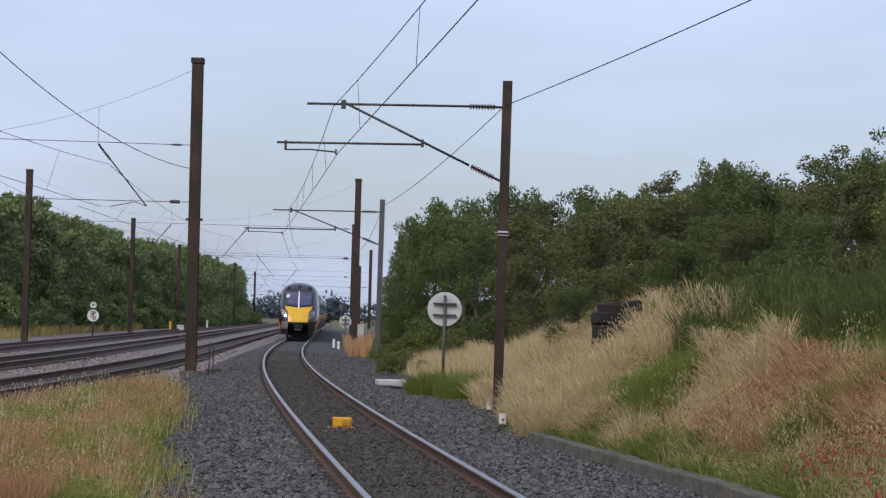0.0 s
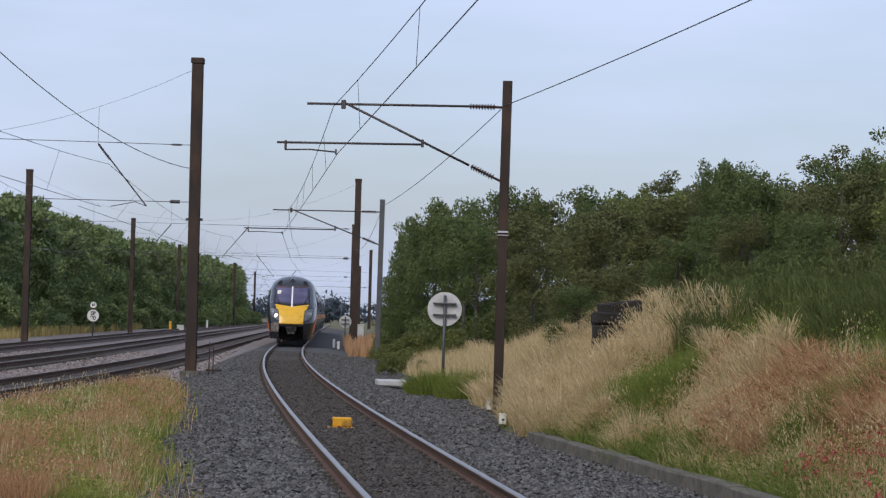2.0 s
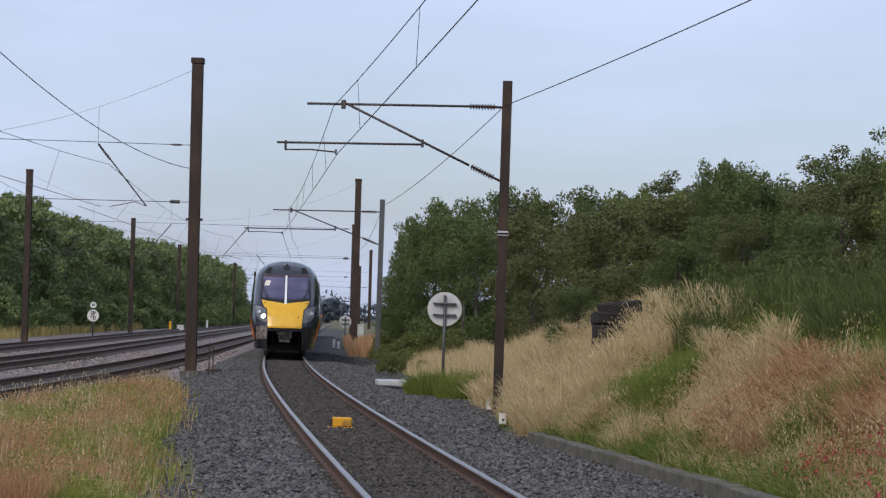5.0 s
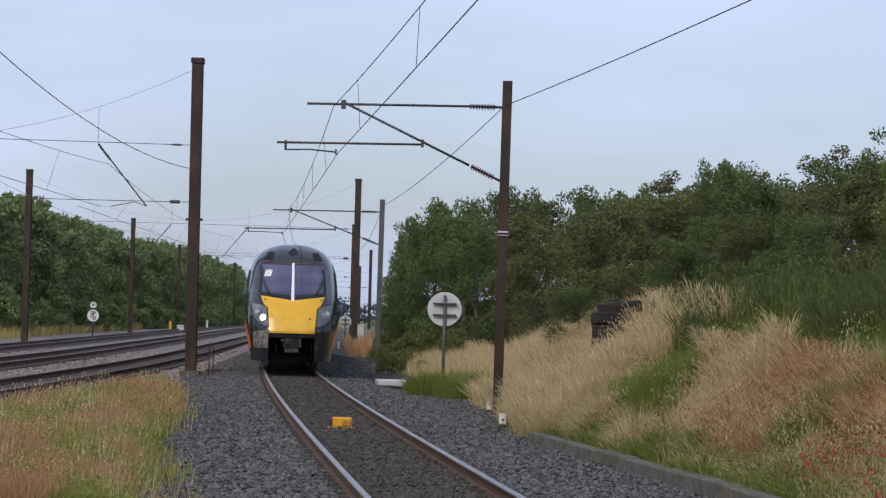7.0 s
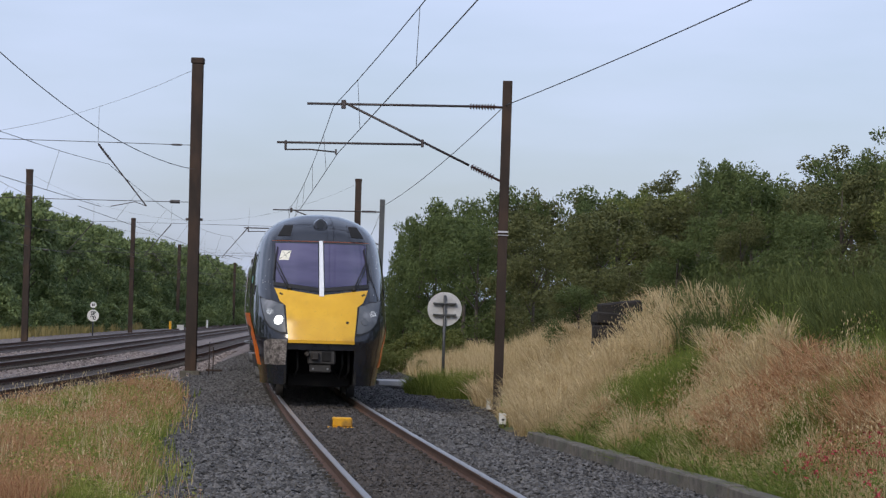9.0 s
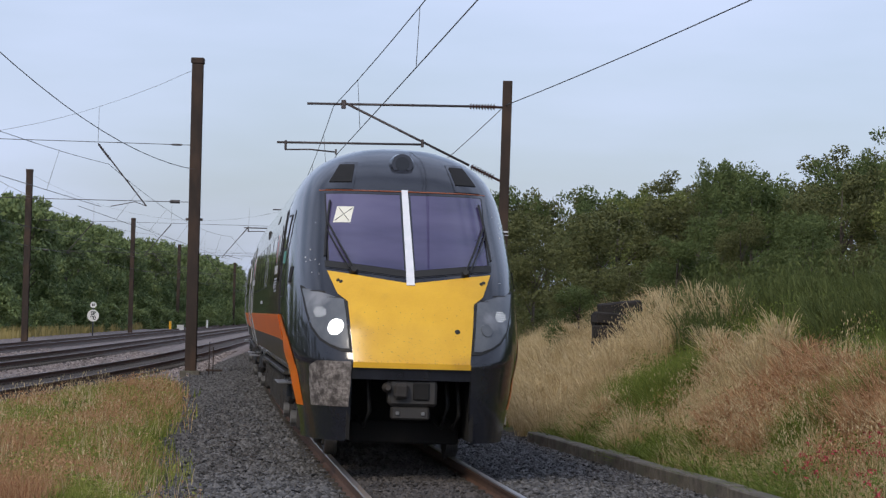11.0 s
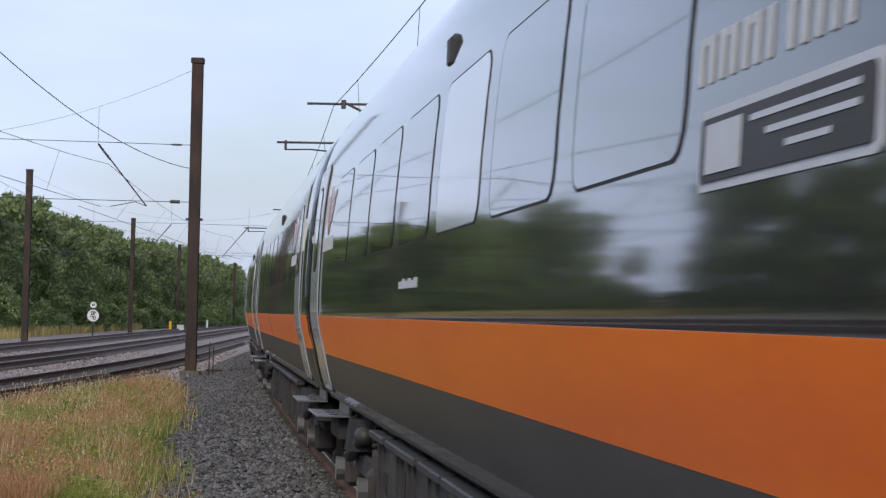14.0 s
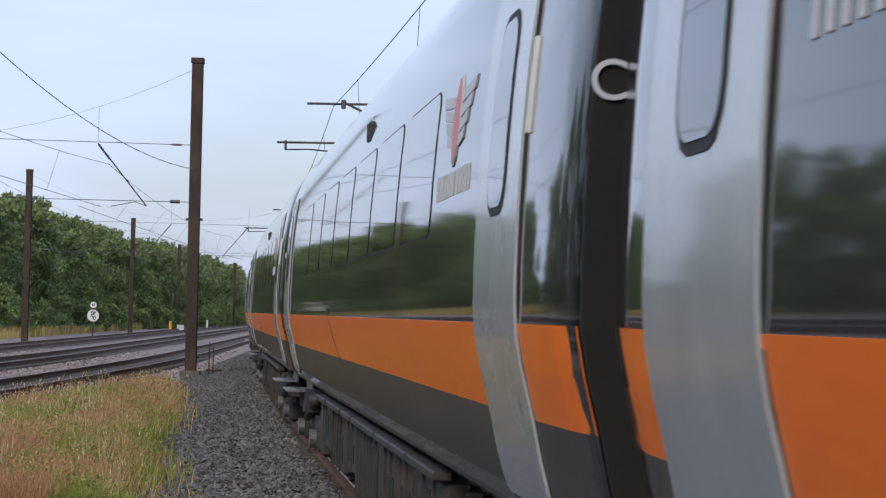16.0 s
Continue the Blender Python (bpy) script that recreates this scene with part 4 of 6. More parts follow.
        for k, (a, b) in enumerate(((5.12, 5.92), (5.12, 5.78), (5.30, 5.62))):
            z = 2.085 - 0.034 * k
            patch("notice_line", f, [(z, a, b), (z + 0.013, a, b)], PALE, car, 0.011, nu=1)
        # cab side window, grab slot, notice
        fl = lambda y, z, out, s=s: flank(y, z, s, out)
        patch("cab_window_seal", fl, [(2.44, 2.66, 3.05), (2.87, 2.72, 3.08)], RUBBER, car, 0.006, nu=4)
        patch("cab_window", fl, [(2.47, 2.70, 3.02), (2.84, 2.75, 3.05)], GLASS, car, 0.010, nu=4)
        patch("grab_slot", fl, [(2.035, 1.63, 1.80), (2.225, 1.66, 1.83)], DEEP, car, 0.008, nu=2)
        patch("slot_lip", fl, [(2.018, 1.62, 1.81), (2.035, 1.62, 1.81)], STEEL, car, 0.012, nu=2)
        for a, b in (((2.395, 1.885), (2.41, 2.60)), ((2.41, 2.60), (2.55, 2.92))):   # seam of the cab side door
            patch("cab_seam", fl, [(a[1], a[0] - 0.012, a[0] + 0.012), (b[1], b[0] - 0.012, b[0] + 0.012)], RUBBER, car, 0.004, nu=1)
        patch("cab_seam", fl, [(1.878, 2.40, 3.06), (1.896, 2.40, 3.06)], RUBBER, car, 0.005, nu=6)
        patch("notice", fl, [(2.285, 2.70, 3.0), (2.425, 2.71, 3.01)], TEAL, car, 0.008, nu=2)
        for k in range(9):                                        # plain strokes of a small nameplate
            a = 13.06 + 0.108 * k
            patch("nameplate_bar", f, [(1.825, a, a + 0.08), (1.862 + 0.012 * (k % 3 == 0), a, a + 0.08)], PALE, car, 0.007, nu=1)
        patch("roof_catch", f, rounded_rows(7.55, 8.0, 2.93, 3.03, 0.02), RUBBER, car, 0.006, nu=3)
        patch("roof_catch_lid", f, rounded_rows(7.59, 7.96, 2.945, 3.015, 0.015), BODY, car, 0.010, nu=3)
    patch("pillar", f_front, [(2.02, -0.046, 0.046), (3.14, -0.036, 0.036)], WHITE_BAR, car, 0.026, nu=3, label="white painted windscreen pillar")
    patch("brow_line", f_front, [(3.135, -0.98, 0.98), (3.143, -0.98, 0.98)], ORANGE_LINE, car, 0.006, nu=20)
    card = patch("cab_card", f_front, [(2.735, -0.835, -0.645), (2.928, -0.785, -0.597)], CREAM, car, 0.0165, nu=3, label="cream card with a crossed mark")
    for a, b in (((-0.815, 2.755), (-0.61, 2.91)), ((-0.66, 2.755), (-0.765, 2.91))):
        tube("cross_bar", [front(*a, 0.019), front(*b, 0.019)], 0.005, RUBBER, card, 4)
    rng = random.Random(4)
    for k in range(16):                                           # chipped paint round the screen and lamps
        s = -1 if k % 3 else 1
        x, z = s * rng.uniform(1.0, 1.16), rng.choice((rng.uniform(2.05, 2.4), rng.uniform(2.3, 3.0)))
        e = rng.uniform(0.003, 0.009)
        patch("paint_chip", f_front, [(z, x - e * 0.5, x + e * 0.3), (z + e * 1.2, x - e, x + e * 0.8), (z + e * 3, x - e * 0.2, x + e * 0.3)], SIGN_BACK, car, 0.003, nu=2)
    # roof lamp
    lamp = bmesh.new()
    c = front(0, 3.47, 0.01)
    nrm = (front(0, 3.47, 0.2) - front(0, 3.47, 0.01)).normalized()
    nrm = Vector((0, nrm.y - 0.8, nrm.z * 0.4)).normalized()
    bmesh.ops.create_cone(lamp, cap_ends=True, segments=24, radius1=0.165, radius2=0.125, depth=0.11, matrix=Matrix.Translation(c) @ nrm.to_track_quat("Z", "Y").to_matrix().to_4x4())
    lm = part("roof_lamp", lamp, CABPAINT, car, "round roof lamp, unlit")
    bm = bmesh.new()
    bmesh.ops.create_cone(bm, cap_ends=True, segments=20, radius1=0.085, radius2=0.085, depth=0.02, matrix=Matrix.Translation(c + nrm * 0.05) @ nrm.to_track_quat("Z", "Y").to_matrix().to_4x4())
    part("lamp_glass", bm, GLASS, lm)
    # coupler, and sheets round it blackened for the shade of the recess
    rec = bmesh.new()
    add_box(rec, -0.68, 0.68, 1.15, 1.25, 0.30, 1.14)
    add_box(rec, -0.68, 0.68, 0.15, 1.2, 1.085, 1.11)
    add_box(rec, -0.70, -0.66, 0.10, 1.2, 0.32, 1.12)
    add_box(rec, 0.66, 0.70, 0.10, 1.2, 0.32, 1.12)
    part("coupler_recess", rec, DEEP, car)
    cp = box("coupler", -0.25, 0.29, 0.02, 0.30, 0.70, 1.0, UNDER_GREY, car, 0.03, "dark steel automatic coupler")
    bm = bmesh.new()
    add_box(bm, -0.19, -0.03, -0.07, 0.05, 0.78, 0.95, 0.03)
    bmesh.ops.create_cone(bm, cap_ends=True, segments=12, radius1=0.06, radius2=0.03, depth=0.12, matrix=Matrix.Translation((-0.26, 0.0, 0.90)) @ Matrix.Rotation(math.pi / 2, 4, "X"))
    part("coupler_face", bm, UNDER, cp)
    # a black block paints the shade inside the coupler's pocket
    box("coupler_pocket", 0.02, 0.20, -0.004, 0.03, 0.77, 0.96, DEEP, cp, 0.01)
    box("coupler_plate", -0.21, 0.21, 0.05, 0.26, 0.55, 0.70, UNDER_GREY, cp, 0.02)
    for x in (-0.14, 0.14):
        box("bolt", x - 0.02, x + 0.02, 0.03, 0.06, 0.60, 0.64, STEEL, cp, 0.006)
    tube("coupler_shank", [(0, 0.2, 0.85), (0, 1.2, 0.82)], 0.10, UNDER, cp, 10)
    for x, a in ((-0.45, 0.62), (0.42, 0.70), (0.55, 0.60)):
        tube("hose", [(x, 0.45, 1.05), (x + 0.02, 0.35, a), (x - 0.04, 0.5, 0.45), (x - 0.1, 0.9, 0.55)], 0.025, RUBBER, car, 7)
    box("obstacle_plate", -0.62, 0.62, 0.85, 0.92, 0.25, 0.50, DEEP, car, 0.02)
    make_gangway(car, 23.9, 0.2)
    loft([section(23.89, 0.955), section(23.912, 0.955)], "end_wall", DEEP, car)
    make_underframe(car, 4.2, 20.2)
    roof_fittings(car, 5, 22)
    make_bogie(car, 4.2)
    make_bogie(car, 20.2)
    return car


def make_middle_car():
    car = thing("passenger_car", Matrix(), "charcoal passenger railcar with orange stripe and silver doors", "train car", "cars of the train")
    L = 22.6
    body = loft(taper_rings(0, L), "body", BODY, car, False)
    body.data.materials.append(GLASS)
    for poly in body.data.polygons:
        if min(poly.center.y, L - poly.center.y) < 0.12:
            poly.material_index = 1
    tagged(body, "glossy charcoal body shell")
    for s in (-1, 1):
        dress_side(car, 0.8, L - 0.8, [(4.27 + 1.993 * k, 5.94 + 1.993 * k) for k in range(7)], s)
        end_stripes(car, 0, 1, s)
        end_stripes(car, L, -1, s)
        for a in (1.10, L - 2.28):
            make_door(car, a, a + 1.18, s, SILVER, False)
        make_emblem(car, 3.42, s)
        f = on_side(s)
        patch("body_seam", f, [(1.29, 11.8, 11.815), (1.73, 12.6, 12.615)], RUBBER, car, 0.008, nu=1)
        for a in (1.0, L - 1.05):
            patch("door_notice", f, [(2.30, a, a + 0.05), (2.62, a, a + 0.05)], WHITE, car, 0.012, nu=1)
    # letter on the car's end
    txt = bpy.data.curves.new("letter", "FONT")
    txt.body, txt.size, txt.extrude = "C", 0.17, 0.004
    ob = new("end_letter", txt)
    ob.parent = car
    ob.matrix_basis = pose(-1.325, -0.024, 2.325, 90, 0, 0)
    txt.materials.append(PALE)
    for k in range(6):
        box("end_bar", -1.20, -1.02, -0.03, -0.01, 2.26 - 0.04 * k, 2.275 - 0.04 * k, UNDER_GREY, car, 0.0)
    for y, o in ((0, -0.2), (L, 0.2)):
        make_gangway(car, y, o)
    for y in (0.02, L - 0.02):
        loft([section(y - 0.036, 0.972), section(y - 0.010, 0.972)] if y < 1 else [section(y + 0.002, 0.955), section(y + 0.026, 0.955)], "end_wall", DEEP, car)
    tube("end_coupling", [(0, -0.3, 0.8), (0, 0.8, 0.8)], 0.12, UNDER, car, 8)
    make_underframe(car, 3.3, 19.3)
    roof_fittings(car, 2, 21)
    make_bogie(car, 3.3)
    make_bogie(car, 19.3)
    return car


# ---- overhead line ----
def make_mast(x, y, z0, z1, w, material, label, lean=0.0, group="masts"):
    m = thing("overhead_mast", pose(x, y, z0, 0, lean, 0), label, "mast", group)
    h = z1 - z0
    bm = bmesh.new()
    t = w * 0.09
    add_box(bm, -w / 2, w / 2, -w / 2, -w / 2 + t, -0.8, h, 0.004)
    add_box(bm, -w / 2, w / 2, w / 2 - t, w / 2, -0.8, h, 0.004)
    add_box(bm, -t / 2, t / 2, -w / 2 + t, w / 2 - t, -0.8, h)
    part("column", bm, material, m)
    box("foundation", -w * 0.9, w * 0.9, -w * 0.9, w * 0.9, -0.9, -0.12, CONCRETE, m, 0.02)
    return m


def insulator(bm, a, b, r=0.075, n=9):
    a, b = Vector(a), Vector(b)
    d = (b - a).normalized()
    q = d.to_track_quat("Z", "Y").to_matrix().to_4x4()
    add_tube(bm, [a, b], 0.025, 8)
    for k in range(n):
        c = a.lerp(b, (k + 0.5) / n)
        bmesh.ops.create_cone(bm, cap_ends=True, segments=12, radius1=r, radius2=r * 0.45, depth=(b - a).length / n * 0.62, matrix=Matrix.Translation(c) @ q)


def make_cantilever(mast, x_mast, y, z_top, z_low, reach_top, reach_reg, z_reg, z_contact, x_contact, ins):
    """Tubes of a cantilever in the mast's space; x to the left is negative."""
    cl = tube("top_tube", [(-ins - 0.25, 0, z_top), (-reach_top - 0.17, 0, z_top - 0.05)], 0.026, TUBE, mast, 8, "dark steel cantilever tube")
    bm = bmesh.new()
    insulator(bm, (-0.25, 0, z_top), (-ins - 0.25, 0, z_top))
    add_tube(bm, [(-0.05, 0, z_top), (-0.25, 0, z_top)], 0.03, 6)
    part("insulator", bm, INSUL, mast, smooth=False)
    sx = -reach_top + 0.60
    d = Vector((sx, 0, z_top)) - Vector((0, 0, z_low))
    p = lambda t: Vector((0, 0, z_low)) + d * t
    tube("strut", [p(0.22), p(1.0)], 0.026, TUBE, mast, 8)
    bm = bmesh.new()
    insulator(bm, p(0.07), p(0.21))
    add_tube(bm, [p(0.0), p(0.07)], 0.03, 6)
    part("insulator", bm, INSUL, mast)
    jn = p(0.51)
    tube("registration_tube", [(jn.x, 0, z_reg), (-reach_reg - 0.45, 0, z_reg - 0.05)], 0.024, TUBE, mast, 8)
    box("clamp", jn.x - 0.03, jn.x + 0.03, -0.04, 0.04, z_reg - 0.06, jn.z + 0.05, TUBE, mast, 0.01)
    box("drop_bracket", -reach_reg - 0.29, -reach_reg - 0.24, -0.03, 0.03, z_reg - 0.20, z_reg, TUBE, mast, 0.01)
    tube("steady_arm", [(-reach_reg - 0.28, 0, z_reg - 0.20), (-reach_reg + 0.25, 0, z_reg - 0.18), (x_contact, 0, z_contact + 0.02)], 0.018, TUBE, mast, 6)
    box("clip", x_contact - 0.02, x_contact + 0.02, -0.03, 0.03, z_contact - 0.03, z_contact + 0.08, TUBE, mast, 0.0)
    box("hanger_clamp", sx - 0.05, sx + 0.05, -0.04, 0.04, z_top - 0.14, z_top + 0.05, TUBE, mast, 0.01)


def wire(name, pts, r, label):
    bm = add_tube(bmesh.new(), pts, r, 5)
    ob = part(name, bm, WIRE, None, smooth=True)
    return tagged(ob, label, "wire")


def sag(a, b, drop, n=14):
    a, b = Vector(a), Vector(b)
    return [a.lerp(b, k / n) - Vector((0, 0, drop * 4 * (k / n) * (1 - k / n))) for k in range(n + 1)]


def make_overhead():
    # masts with cantilevers along the branch
    m1 = make_mast(1.24, 52.0, -0.42, 6.72, 0.20, MAST, "weathered brown steel mast with cantilever over the branch track", 0.2, "cantilever masts")
    make_cantilever(m1, 1.24, 52, 6.58, 4.98, 4.05, 4.38, 5.74, 5.50, -3.58, 0.55)
    box("number_plate", -0.11, 0.11, -0.125, -0.104, 3.93, 3.965, PALE, m1, 0.0)
    box("number_plate", -0.11, 0.11, -0.125, -0.104, 3.87, 3.885, PALE, m1, 0.0)
    m2 = make_mast(-2.62, 103.0, -0.40, 6.55, 0.21, MAST_GREY, "grey galvanised mast with cantilever beside bushes", 0.3, "cantilever masts")
    make_cantilever(m2, -2.62, 103, 6.42, 5.02, 4.4, 5.3, 5.62, 5.40, -4.15, 0.6)
    # catenary over the branch
    c0, c1, c2 = (2.70, 2, 5.10), (-2.28, 52, 5.09), (-6.72, 103, 5.00)
    k0, k1, k2 = (2.98, 2, 6.25), (-2.40, 52, 6.08), (-6.5, 103, 6.05)
    wire("contact_wire", sag(c0, c1, 0.02) + sag(c1, c2, 0.03)[1:], 0.0085, "taut dark contact wire above the branch track")
    wire("catenary_wire", sag(k0, k1, 0.25) + sag(k1, k2, 0.35)[1:], 0.0085, "sagging dark catenary wire above the branch track")
    for a, b, c, d, dr in ((k0, k1, c0, c1, 0.25), (k1, k2, c1, c2, 0.35)):
        for t in (0.12, 0.3, 0.47, 0.63, 0.86):
            u, v = Vector(a).lerp(Vector(b), t), Vector(c).lerp(Vector(d), t)
            wire("dropper", [u - Vector((0, 0, dr * 4 * t * (1 - t))), v], 0.005, "thin dropper between catenary and contact wire")
    # earth wire from mast head to mast head, and on past the eye
    wire("earth_wire", sag((9.7, 2, 7.0), (1.22, 52, 6.20), 0.25) + sag((1.22, 52, 6.20), (-2.6, 103, 6.25), 0.18)[1:], 0.010, "sagging earth wire between mast heads")
    e3 = (-5.2, 146, 5.6)
    wire("earth_wire", sag((-2.6, 103, 6.2), e3, 0.6), 0.010, "sagging earth wire between mast heads")
    for a, b in (((-6.5, 103, 6.05), (-9.0, 150, 6.0)), ((-9.0, 150, 6.0), (-11.2, 205, 6.0))):
        wire("catenary_wire", sag(a, b, 0.5), 0.010, "sagging dark catenary wire above the branch track")
    for a, b in ((c2, (-9.2, 150, 4.9)), ((-9.2, 150, 4.9), (-11.6, 205, 4.9))):
        wire("contact_wire", sag(a, b, 0.02), 0.010, "taut dark contact wire above the branch track")

    # headspans over the main lines
    spans = [(76.0, -7.66, -27.2, 9.46), (146.0, -5.10, -24.6, 9.75), (217.0, -7.85, -27.3, 9.65), (294.0, -8.55, -31.4, 9.5), (378.0, -12.6, -31.8, 9.2), (455.0, -16.5, -34.5, 9.2)]
    for k, (y, xr, xl, top) in enumerate(spans):
        for x in (xr, xl):
            if k == 0 and x == xl:
                continue
            m = make_mast(x, y, -0.05 if k == 0 and x == xr else -0.42, top, 0.335 if k == 0 else 0.36, MAST, "tall weathered brown headspan mast", -0.45 if k == 0 else -0.1, "headspan masts")
            box("mast_cap", -0.2, 0.2, -0.2, 0.2, top + (0.42 if not (k == 0 and x == xr) else 0.05) - 0.16, top + (0.42 if not (k == 0 and x == xr) else 0.05) + 0.02, MAST, m, 0.02)
            if k < 3:
                box("bracket", -0.26, 0.26, -0.06, 0.06, 4.5, 4.58, TUBE, m, 0.01)
        for z, nm in ((6.78, "upper_span_wire"), (5.02, "lower_span_wire")):
            bm = bmesh.new()
            a, b = (xr, y, z), (xl, y, z)
            pts = sag(a, b, 0.03 if z < 6 else -0.03, 8)
            add_tube(bm, pts, 0.011, 5)
            d = -1
            for q in (xr - 0.45, xl + 1.3):
                add_tube(bm, [(q - 0.35, y, z), (q - 0.05, y, z)], 0.055 if z < 6 else 0.03, 8)
            ob = part("span_wire", bm, WIRE, None)
            tagged(ob, "taut cross-span wire with insulators between two masts", "wire")
        wire("head_wire", sag((xr, y, top - 0.25), (xl, y, top - 0.25), 2.5, 16), 0.005, "sagging head wire between two tall masts")
        for j in range(3):
            xc = main_x(y) - 4.6 * j + (1.05 if y < 80 else 0.4)
            e = -1 if k % 2 else 1                                # the stagger changes sides from span to span
            bm = bmesh.new()
            add_tube(bm, [(xc - e * 1.0, y, 6.75), (xc + e * 0.55, y, 4.86)], 0.024, 6)
            insulator(bm, (xc - e * 0.98, y, 6.72), (xc - e * 0.60, y, 6.25), 0.05, 7)
            add_tube(bm, [(xc + e * 0.55, y, 4.86), (xc + e * 0.2, y, 4.98), (xc - e * 0.55, y, 4.82)], 0.014, 6)
            add_tube(bm, [(xc - e * 1.0, y, 7.85), (xc - e * 1.0, y, 6.78)], 0.006, 5)
            ob = part("registration_arm", bm, TUBE, None)
            tagged(ob, "slanting registration arm with insulator on the span wires", "overhead fitting", "registration arms")
    ys = [10] + [s[0] for s in spans] + [560]
    for j in range(3):
        for a, b in zip(ys, ys[1:]):
            pa, pb = (main_x(a) - 4.6 * j + 0.4, a, 6.12), (main_x(b) - 4.6 * j + 0.4, b, 6.12)
            qa, qb = (main_x(a) - 4.6 * j - 0.5, a, 4.8), (main_x(b) - 4.6 * j + 0.2, b, 4.8)
            wire("catenary_wire", sag(pa, pb, 0.5), 0.008, "sagging dark catenary wire above the main line")
            wire("contact_wire", [qa, qb], 0.009, "taut dark contact wire above the main line")
            for t in (0.15, 0.32, 0.5, 0.68, 0.85):
                u, v = Vector(pa).lerp(Vector(pb), t), Vector(qa).lerp(Vector(qb), t)
                wire("dropper", [u - Vector((0, 0, 2.0 * t * (1 - t))), v], 0.005, "thin dropper between catenary and contact wire")
    # return conductor on the inner masts
    for a, b in zip(spans[1:], spans[2:]):
        wire("return_wire", sag((a[1], a[0], 6.15 if a[0] < 80 else 5.9), (b[1] - 0.2, b[0], 5.9), 0.8), 0.009, "sagging return conductor along the masts")
    wire("return_wire", sag((-10.9, 16, 12.9), (-7.72, 76, 6.03), 2.25, 24), 0.011, "sagging return conductor along the masts")


# ---- lineside things ----
def disc_sign(x, y, z, r, label, back=True):
    s = thing("round_sign", pose(x, y, ground_z(x, y), 0, 0, 0), label, "sign")
    h = z - ground_z(x, y)
    tube("post", [(0, 0.03, -0.4), (0, 0.03, h + r * 0.8)], 0.045, MAST_GREY, s, 10)
    bm = bmesh.new()
    bmesh.ops.create_cone(bm, cap_ends=True, segments=40, radius1=r, radius2=r, depth=0.012, matrix=Matrix.Translation((0, 0.10, h)) @ Matrix.Rotation(math.pi / 2, 4, "X"))
    part("disc", bm, SIGN_BACK, s)
    for q in (-0.33, 0.33):
        box("clamp_rail", -r * 0.68, r * 0.68, -0.03, 0.09, h + q * r - 0.022, h + q * r + 0.022, MAST_GREY, s, 0.004)
    return s


def speed_board(x, y):
    g = ground_z(x, y)
    s = thing("speed_board", pose(x, y, g, 0, 0, 4), "white round speed board with black figures on a post", "sign")
    z1, z2 = 1.10 - g, 1.88 - g
    tube("post", [(0, 0.05, -0.4), (0, 0.05, z2)], 0.05, MAST_GREY, s, 8)
    for z, r in ((z1, 0.43), (z2, 0.23)):
        bm = bmesh.new()
        bmesh.ops.create_cone(bm, cap_ends=True, segments=36, radius1=r, radius2=r, depth=0.02, matrix=Matrix.Translation((0, 0, z)) @ Matrix.Rotation(math.pi / 2, 4, "X"))
        part("disc", bm, WHITE, s)
    for k, (tx, z, sz) in enumerate((("SP", z1 + 0.05, 0.36), ("90", z1 - 0.29, 0.40))):
        c = bpy.data.curves.new("figures", "FONT")
        c.body, c.size, c.extrude, c.align_x, c.offset = tx, sz, 0.003, "CENTER", 0.012
        c.materials.append(BLACK)
        ob = new("figures", c)
        ob.parent = s
        ob.matrix_basis = pose(0, -0.014, z, 90, 0, 0)
    for q in (-0.06, 0.06):
        box("figure_bar", q - 0.035, q + 0.035, -0.016, -0.008, z2 - 0.09, z2 + 0.09, BLACK, s, 0.0)


def marker_post(x, y, h, w, label, bar=True):
    s = thing("marker_post", pose(x, y, ground_z(x, y), 0, 0, random.uniform(-8, 8)), label, "marker")
    box("plate", -w / 2, w / 2, -0.05, 0.05, 0.06, h, WHITE, s, 0.012)
    box("stub", -0.05, 0.05, -0.04, 0.06, -0.3, 0.08, MAST, s, 0.01)
    if bar:
        box("figure_bar", -w * 0.16, w * 0.16, -0.058, -0.049, h * 0.5, h * 0.62, UNDER_GREY, s, 0.0)


